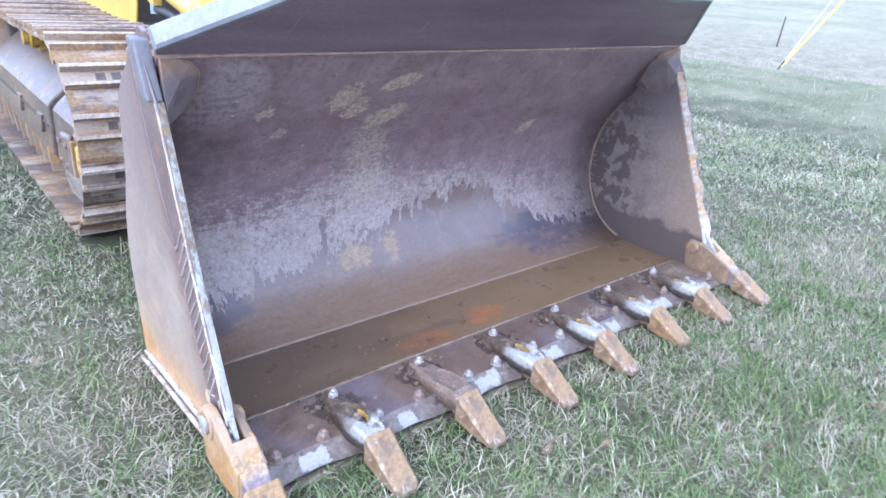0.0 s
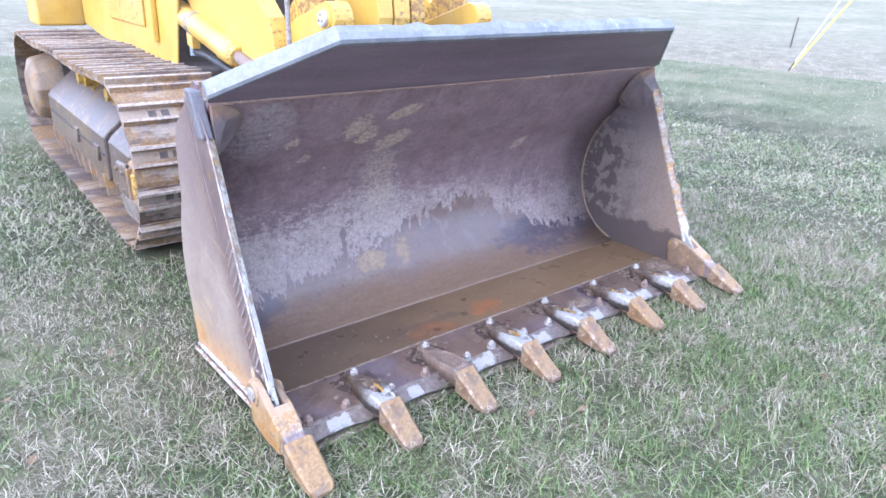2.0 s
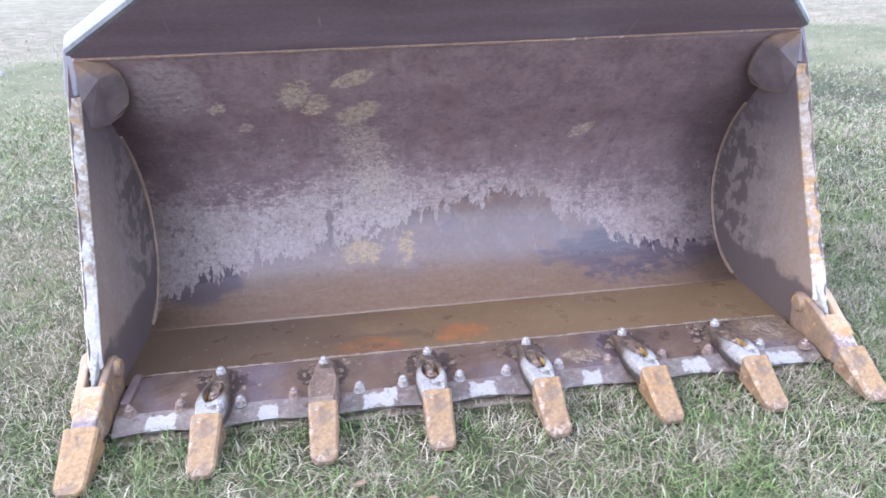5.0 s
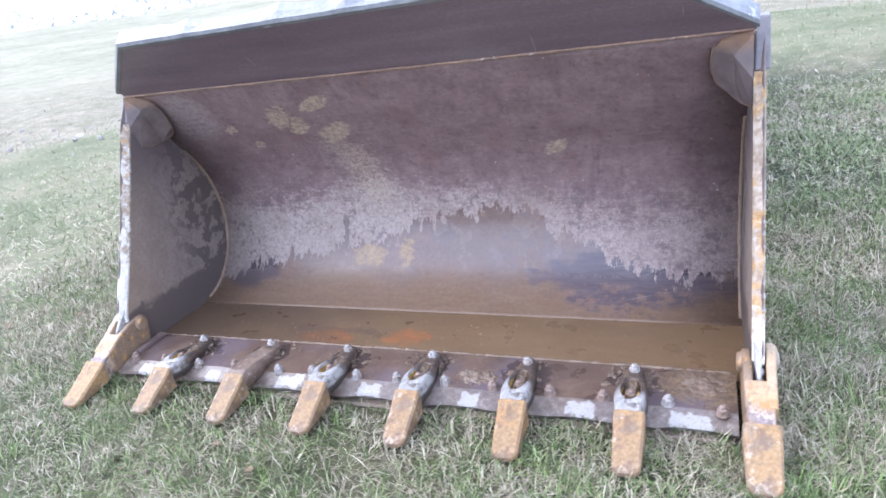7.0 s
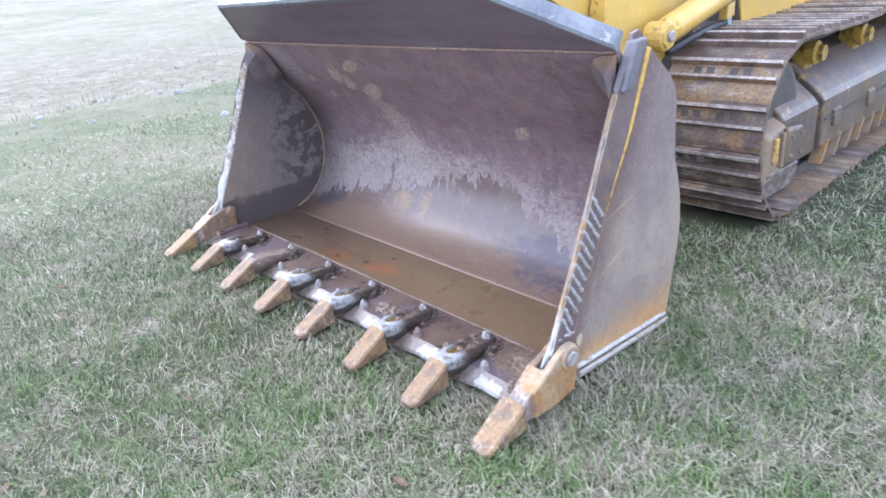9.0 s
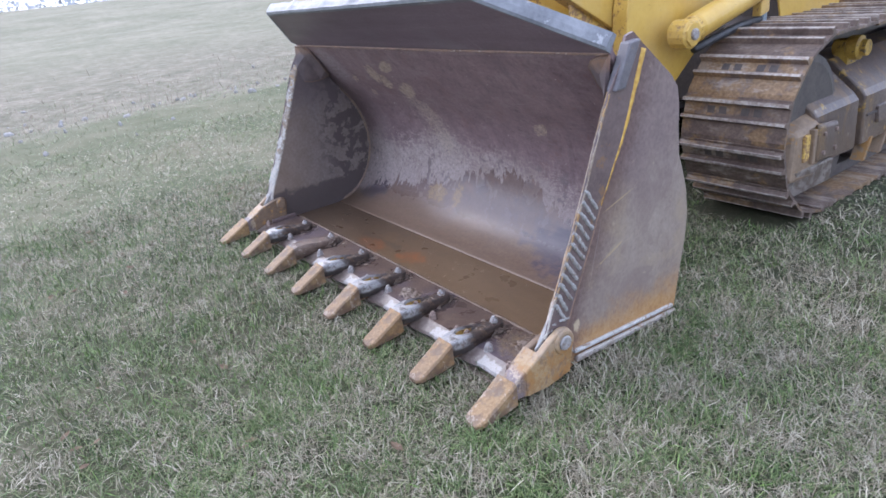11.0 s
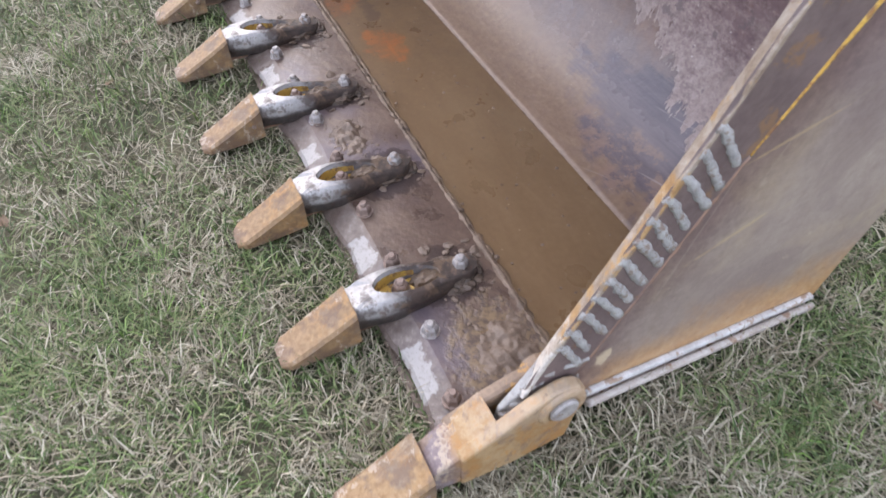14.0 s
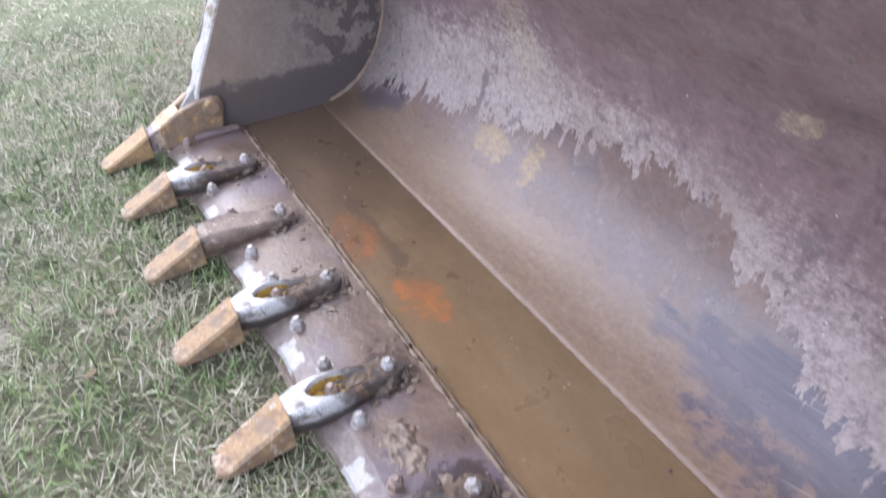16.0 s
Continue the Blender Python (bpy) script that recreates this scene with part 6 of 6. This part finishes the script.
    for s0 in (0.6, 0.635):
        part("clamp_band", tube([a0 + d * s0, a0 + d * (s0 + 0.014)], 0.0705, 28), M_BOLT, cyl, "grey clamp band")
    part("clamp_lug", hull([tuple(a0 + d * s + Vector((sx * u, 0, w))) for s, u, w in ((0.58, 0.0, -0.13), (0.58, 0.05, -0.13), (0.67, 0.05, -0.13), (0.67, 0.0, -0.13), (0.58, 0.0, -0.055), (0.58, 0.05, -0.055), (0.67, 0.05, -0.055), (0.67, 0.0, -0.055))]), M_YELLOW_WORN, cyl, bevel=0.006)
    part("hose_fitting", tube([a0 + d * 0.66 + Vector((sx * 0.02, 0, -0.19)), a0 + d * 0.66 + Vector((sx * 0.02, 0, -0.11))], 0.02, 8), simple_mat("hose_fitting_zinc", (0.2, 0.26, 0.3), (0.36, 0.42, 0.46), 0.4, 20, 0.3), cyl, "pale zinc hose fitting")
    part("hydraulic_line", tube([tuple(a0 + d * s + Vector((sx * 0.01, 0, w))) for s, w in ((0.02, -0.1), (0.25, -0.115), (0.45, -0.13), (0.64, -0.16))], 0.021, 10), M_RUBBER, cyl, "dark hydraulic line", smooth=True)
    # lift arm: bright flank, rusty front face
    arm_line = [(2.95, 1.95), (2.5, 1.98), (1.85, 1.74), (1.52, 1.46), (1.367, 1.332), (1.293, 1.273), (1.249, 1.179), (1.233, 1.115), (1.225, 1.0), (1.2, 0.84), (0.86, 0.62), (0.8, 0.45), (0.88, 0.34), (1.02, 0.36), (1.5, 0.62), (1.85, 0.88), (2.25, 1.19), (2.95, 1.62)]
    a, b = sorted((sx * 0.48, sx * 0.57))
    arm = part("lift_arm", prism(arm_line, a, b), M_YELLOW, loader, "bright yellow lift arm with a rusty front", bevel=0.006)
    arm.data.materials.append(M_YELLOW_WORN)
    for p in arm.data.polygons:
        if p.normal.y < -0.35:
            p.material_index = 1
    part("arm_boss", turned([(-0.07, 0.1), (0.07, 0.1)], (sx * 0.515, 0.9, 0.46), (1, 0, 0), 24), M_YELLOW_WORN, arm)
    # rust-speckled plate inside the arm
    a, b = sorted((sx * 0.41, sx * 0.44))
    part("linkage_plate", prism([(1.62, 1.262), (1.38, 1.278), (1.34, 1.3), (1.2, 1.42), (1.0, 1.5), (1.0, 0.9), (1.3, 0.8), (1.62, 1.0)], a, b), M_YELLOW_RUST, loader, "chipped rust-speckled yellow linkage plate", bevel=0.004)
    # tilt lever with a round head
    cy, cz, hr = 0.9, 1.294, 0.076
    head = [(cy + hr * math.cos(a_), cz + hr * math.sin(a_)) for a_ in (radians(60 + 20 * k) for k in range(12))]
    lever = part("tilt_lever", prism(head + [(1.3, 1.0), (1.62, 0.95), (1.66, 1.1), (1.3, 1.24)], *sorted((sx * 0.37, sx * 0.47))), M_YELLOW, loader, "yellow tilt lever with a bare pin", bevel=0.006)
    lever.data.materials.append(M_YELLOW_WORN)
    for p in lever.data.polygons:
        if abs(p.normal.x) < 0.5:
            p.material_index = 1
    part("lever_boss", turned([(0.0, 0.05), (0.008, 0.049), (0.012, 0.044)], (sx * 0.469, cy, cz), (sx, 0, 0), 24), M_YELLOW, lever)
    part("lever_pin", turned([(0.0, 0.036), (0.016, 0.036), (0.021, 0.03)], (sx * 0.478, cy, cz), (sx, 0, 0), 22), M_WORN, lever, "bare steel pin")
    for k in range(3):
        a_ = radians(90 + 120 * k)
        part("pin_bolt", turned([(0.0, 0.006), (0.004, 0.006)], (sx * 0.499, cy + 0.018 * math.cos(a_), cz + 0.018 * math.sin(a_)), (sx, 0, 0), 8), M_BOLT_DARK, lever)

# centre links
for x0, x1, mat in ((-0.215, -0.13, M_YELLOW), (-0.12, -0.03, M_YELLOW_WORN), (-0.02, 0.06, M_YELLOW_RUST)):
    part("centre_link", prism([(0.9, 1.1), (0.86, 1.3), (0.9, 1.6), (1.2, 1.7), (1.3, 1.4), (1.1, 1.1)], x0, x1), mat, loader, "yellow link plate with rust", bevel=0.008)
part("tie_rod", tube([(-0.556, 1.1, 1.0), (-0.562, 1.1, 1.75)], 0.0115, 10), M_BOLT, loader, "thin grey steel rod")

# main body between the tracks
part("chassis", box(-0.6, 0.6, 2.35, 5.1, 0.42, 0.9), M_DARK, loader, "dark chassis", bevel=0.02)
part("hood", prism([(3.0, 0.9), (3.0, 1.75), (3.1, 1.85), (5.1, 1.85), (5.2, 1.7), (5.2, 0.9)], -0.5, 0.5), M_YELLOW, loader, "yellow engine hood", bevel=0.03)
for sx in (-1, 1):
    skirt_line = [(2.49, 0.9), (2.37, 1.27), (2.33, 1.5), (2.36, 1.75), (3.0, 1.75), (4.9, 1.75), (4.9, 0.98), (4.3, 0.91), (3.6, 0.9), (2.9, 0.86), (2.51, 0.83)]
    a, b = sorted((sx * 0.633, sx * 0.645))
    skirt = part("side_panel", prism(skirt_line, a, b), M_YELLOW, loader, "yellow body side panel above the track", bevel=0.004)
    a, b = sorted((sx * 0.645, sx * 0.66))
    part("access_door", box(a, b, 3.05, 3.95, 1.09, 1.6), M_YELLOW_WORN, skirt, "darker yellow access door", bevel=0.006)
    a, b = sorted((sx * 0.645, sx * 0.685))
    part("hinge_bracket", box(a, b, 2.78, 2.86, 1.02, 1.5), M_YELLOW, skirt, bevel=0.01)
    a, b = sorted((sx * 0.62, sx * 1.0))
    part("rear_box", box(a, b, 4.95, 5.4, 0.95, 1.5), M_YELLOW, loader, "yellow rear step box", bevel=0.02)
    # added cheek, coloured dark for the shaded gap beside the cylinder
    part("front_cheek", prism([(2.66, 0.5), (2.66, 1.62), (2.71, 1.62), (2.71, 0.5)], *sorted((sx * 0.3, sx * 0.595))), M_DARK, loader, "dark cheek put in for the shaded gap beside the cylinder", bevel=0.006)
# added dark sheet in place of the shade behind the linkage
part("front_plate", box(-0.3, 0.3, 2.7, 2.76, 0.4, 1.6), M_DARK, loader, "dark plate put in for the shade between the arms")

# ---- things round the lawn ----
def guy_wire():
    g = thing("guy_wire", (13.0, 4.9, GROUND), "pole guy wire with a yellow plastic guard", "guy wire")
    z0 = float(rise(np.float64(13.0), np.float64(4.9)))
    foot = Vector((13.0, 4.9, z0 - 0.05))
    part("guard", tube([foot + Vector((0.06, -0.05, 0.12)), foot + Vector((1.5, -1.25, 3.0))], 0.02, 10), M_GUARD, g, "yellow plastic guard")
    part("wire", tube([foot, foot + Vector((1.15, -0.96, 3.0))], 0.01, 8), M_WHITE, g, "pale steel wire")
    part("anchor", tube([foot, foot + Vector((0.1, -0.08, 0.25))], 0.02, 8), M_DARK, g, "dark anchor rod")


guy_wire()


def post(x, y, h, r, lean, mat, name, label):
    z0 = float(rise(np.float64(x), np.float64(y)))
    ob = part(name, tube([(x, y, z0 - 0.2), (x + lean * 0.5, y, z0 + h * 0.5), (x + lean, y, z0 + h)], [r, r * 0.96, r * 0.9], 12), mat, None)
    return tagged(ob, label, "post")


post(18.6, 7.5, 0.85, 0.025, 0.1, M_POST, "fence_post", "short dark wooden post leaning in the field")
post(13.0, 2.2, 2.6, 0.045, 0.25, M_WHITE, "utility_post", "slim pale post at the lawn's edge")


def weeds():
    rng = random.Random(31)
    verts, faces = [], []
    for k in range(6000):
        a = rng.uniform(0, 2 * math.pi)
        r = abs(rng.gauss(0, 4.0)) + 10.0
        x, y = 2.2 + r * math.cos(a) / 0.95, 2.0 + r * math.sin(a)
        if y < -5:
            continue
        z = float(rise(np.float64(x), np.float64(y)))
        h = rng.uniform(0.03, 0.1) * (2.2 if rng.random() < 0.05 else 1)
        u, w = rng.uniform(-0.3, 0.3) * h, rng.uniform(-0.3, 0.3) * h
        q = rng.uniform(0, math.pi)
        cx, cy = math.cos(q) * 0.006, math.sin(q) * 0.006
        b = len(verts)
        verts += [(x - cx, y - cy, z), (x + cx, y + cy, z), (x + u * 0.6 + cx, y + w * 0.6 + cy, z + h * 0.7), (x + u * 0.6 - cx, y + w * 0.6 - cy, z + h * 0.7), (x + u, y + w, z + h)]
        faces += [(b, b + 1, b + 2, b + 3), (b + 3, b + 2, b + 4)]
    me = bpy.data.meshes.new("weeds")
    me.from_pydata(verts, [], faces)
    tagged(hang("dry_weeds", me, M_WEED, None), "brown dry weed stalks along the lawn's edge", "weeds", kind="stuff")


weeds()

rng = random.Random(44)
bm = bmesh.new()
for k in range(90):
    a = rng.uniform(2.4, 3.6)
    r = rng.gauss(11.0, 1.4)
    x, y = 2.2 + r * math.cos(a) / 0.95, 2.0 + r * math.sin(a)
    z = float(rise(np.float64(x), np.float64(y)))
    s = rng.uniform(0.015, 0.06)
    bmesh.ops.create_icosphere(bm, subdivisions=1, radius=1, matrix=Matrix.Translation((x, y, z + s * 0.3)) @ Euler((rng.uniform(0, 3), rng.uniform(0, 3), rng.uniform(0, 3))).to_matrix().to_4x4() @ Matrix.Diagonal((s * rng.uniform(0.8, 1.6), s, s * 0.55, 1)))
tagged(part("field_stones", bm, M_STONE, None), "pale stones and rubble in the rough strip", "stones", kind="stuff")


def dead_leaves():
    rng = random.Random(71)
    verts, faces = [], []
    while len(faces) < 60 * 4:
        x, y = rng.uniform(-2.4, 2.4), rng.uniform(-1.7, 0.9)
        if bool(blocked(np.float64(x), np.float64(y))) or (abs(x) < 1.4 and y > -0.5):
            continue
        z = float(rise(np.float64(x), np.float64(y))) + rng.uniform(0.012, 0.03)
        a, s, curl = rng.uniform(0, 6.3), rng.uniform(0.012, 0.028), rng.uniform(0.2, 0.7)
        u, v = Vector((math.cos(a), math.sin(a), rng.uniform(-0.3, 0.3))), Vector((-math.sin(a), math.cos(a), rng.uniform(-0.3, 0.3)))
        b = len(verts)
        for p, w in ((-1.0, 0.0), (-0.4, 0.5), (-0.4, -0.5), (0.4, 0.45), (0.4, -0.45), (1.0, 0.0), (-0.4, 0.0), (0.4, 0.0)):
            q = Vector((x, y, z)) + u * (p * s) + v * (w * s) + Vector((0, 0, s * curl * (p * p * 0.5 + abs(w))))
            verts.append(tuple(q))
        faces += [(b, b + 6, b + 1), (b, b + 2, b + 6), (b + 1, b + 6, b + 7, b + 3), (b + 6, b + 2, b + 4, b + 7), (b + 3, b + 7, b + 5), (b + 7, b + 4, b + 5)]
    me = bpy.data.meshes.new("dead_leaves")
    me.from_pydata(verts, [], faces)
    tagged(hang("dead_leaves", me, simple_mat("dead_leaf_brown", (0.1, 0.065, 0.04), (0.24, 0.16, 0.1), 0.8, 40), None), "small curled brown dead leaves in the lawn", "leaves", kind="stuff")


dead_leaves()


def far_wood():
    rng = np.random.default_rng(9)
    n = 60000
    a = rng.uniform(0, 2 * np.pi, n)
    r = rng.normal(150, 8, n)
    hmax = 5 + 3 * np.sin(a * 9) + 2 * np.sin(a * 23 + 1)
    x, y = r * np.cos(a), r * np.sin(a)
    z = 1.4 + np.abs(rng.normal(0, 0.5, n)) * np.clip(hmax, 1.5, 9)
    s = rng.uniform(0.15, 0.5, n)
    tri = rng.normal(0, 1, (n, 3, 3)) * s[:, None, None]
    v = (np.stack([x, y, z], 1)[:, None, :] + tri).reshape(-1, 3)
    me = bpy.data.meshes.new("far_wood")
    me.from_pydata(v.tolist(), [], np.arange(n * 3).reshape(-1, 3).tolist())
    tagged(hang("far_woods", me, M_HEDGE, None), "bare winter woods on the skyline, haze painted into their pale colour", "woods", kind="stuff")


far_wood()
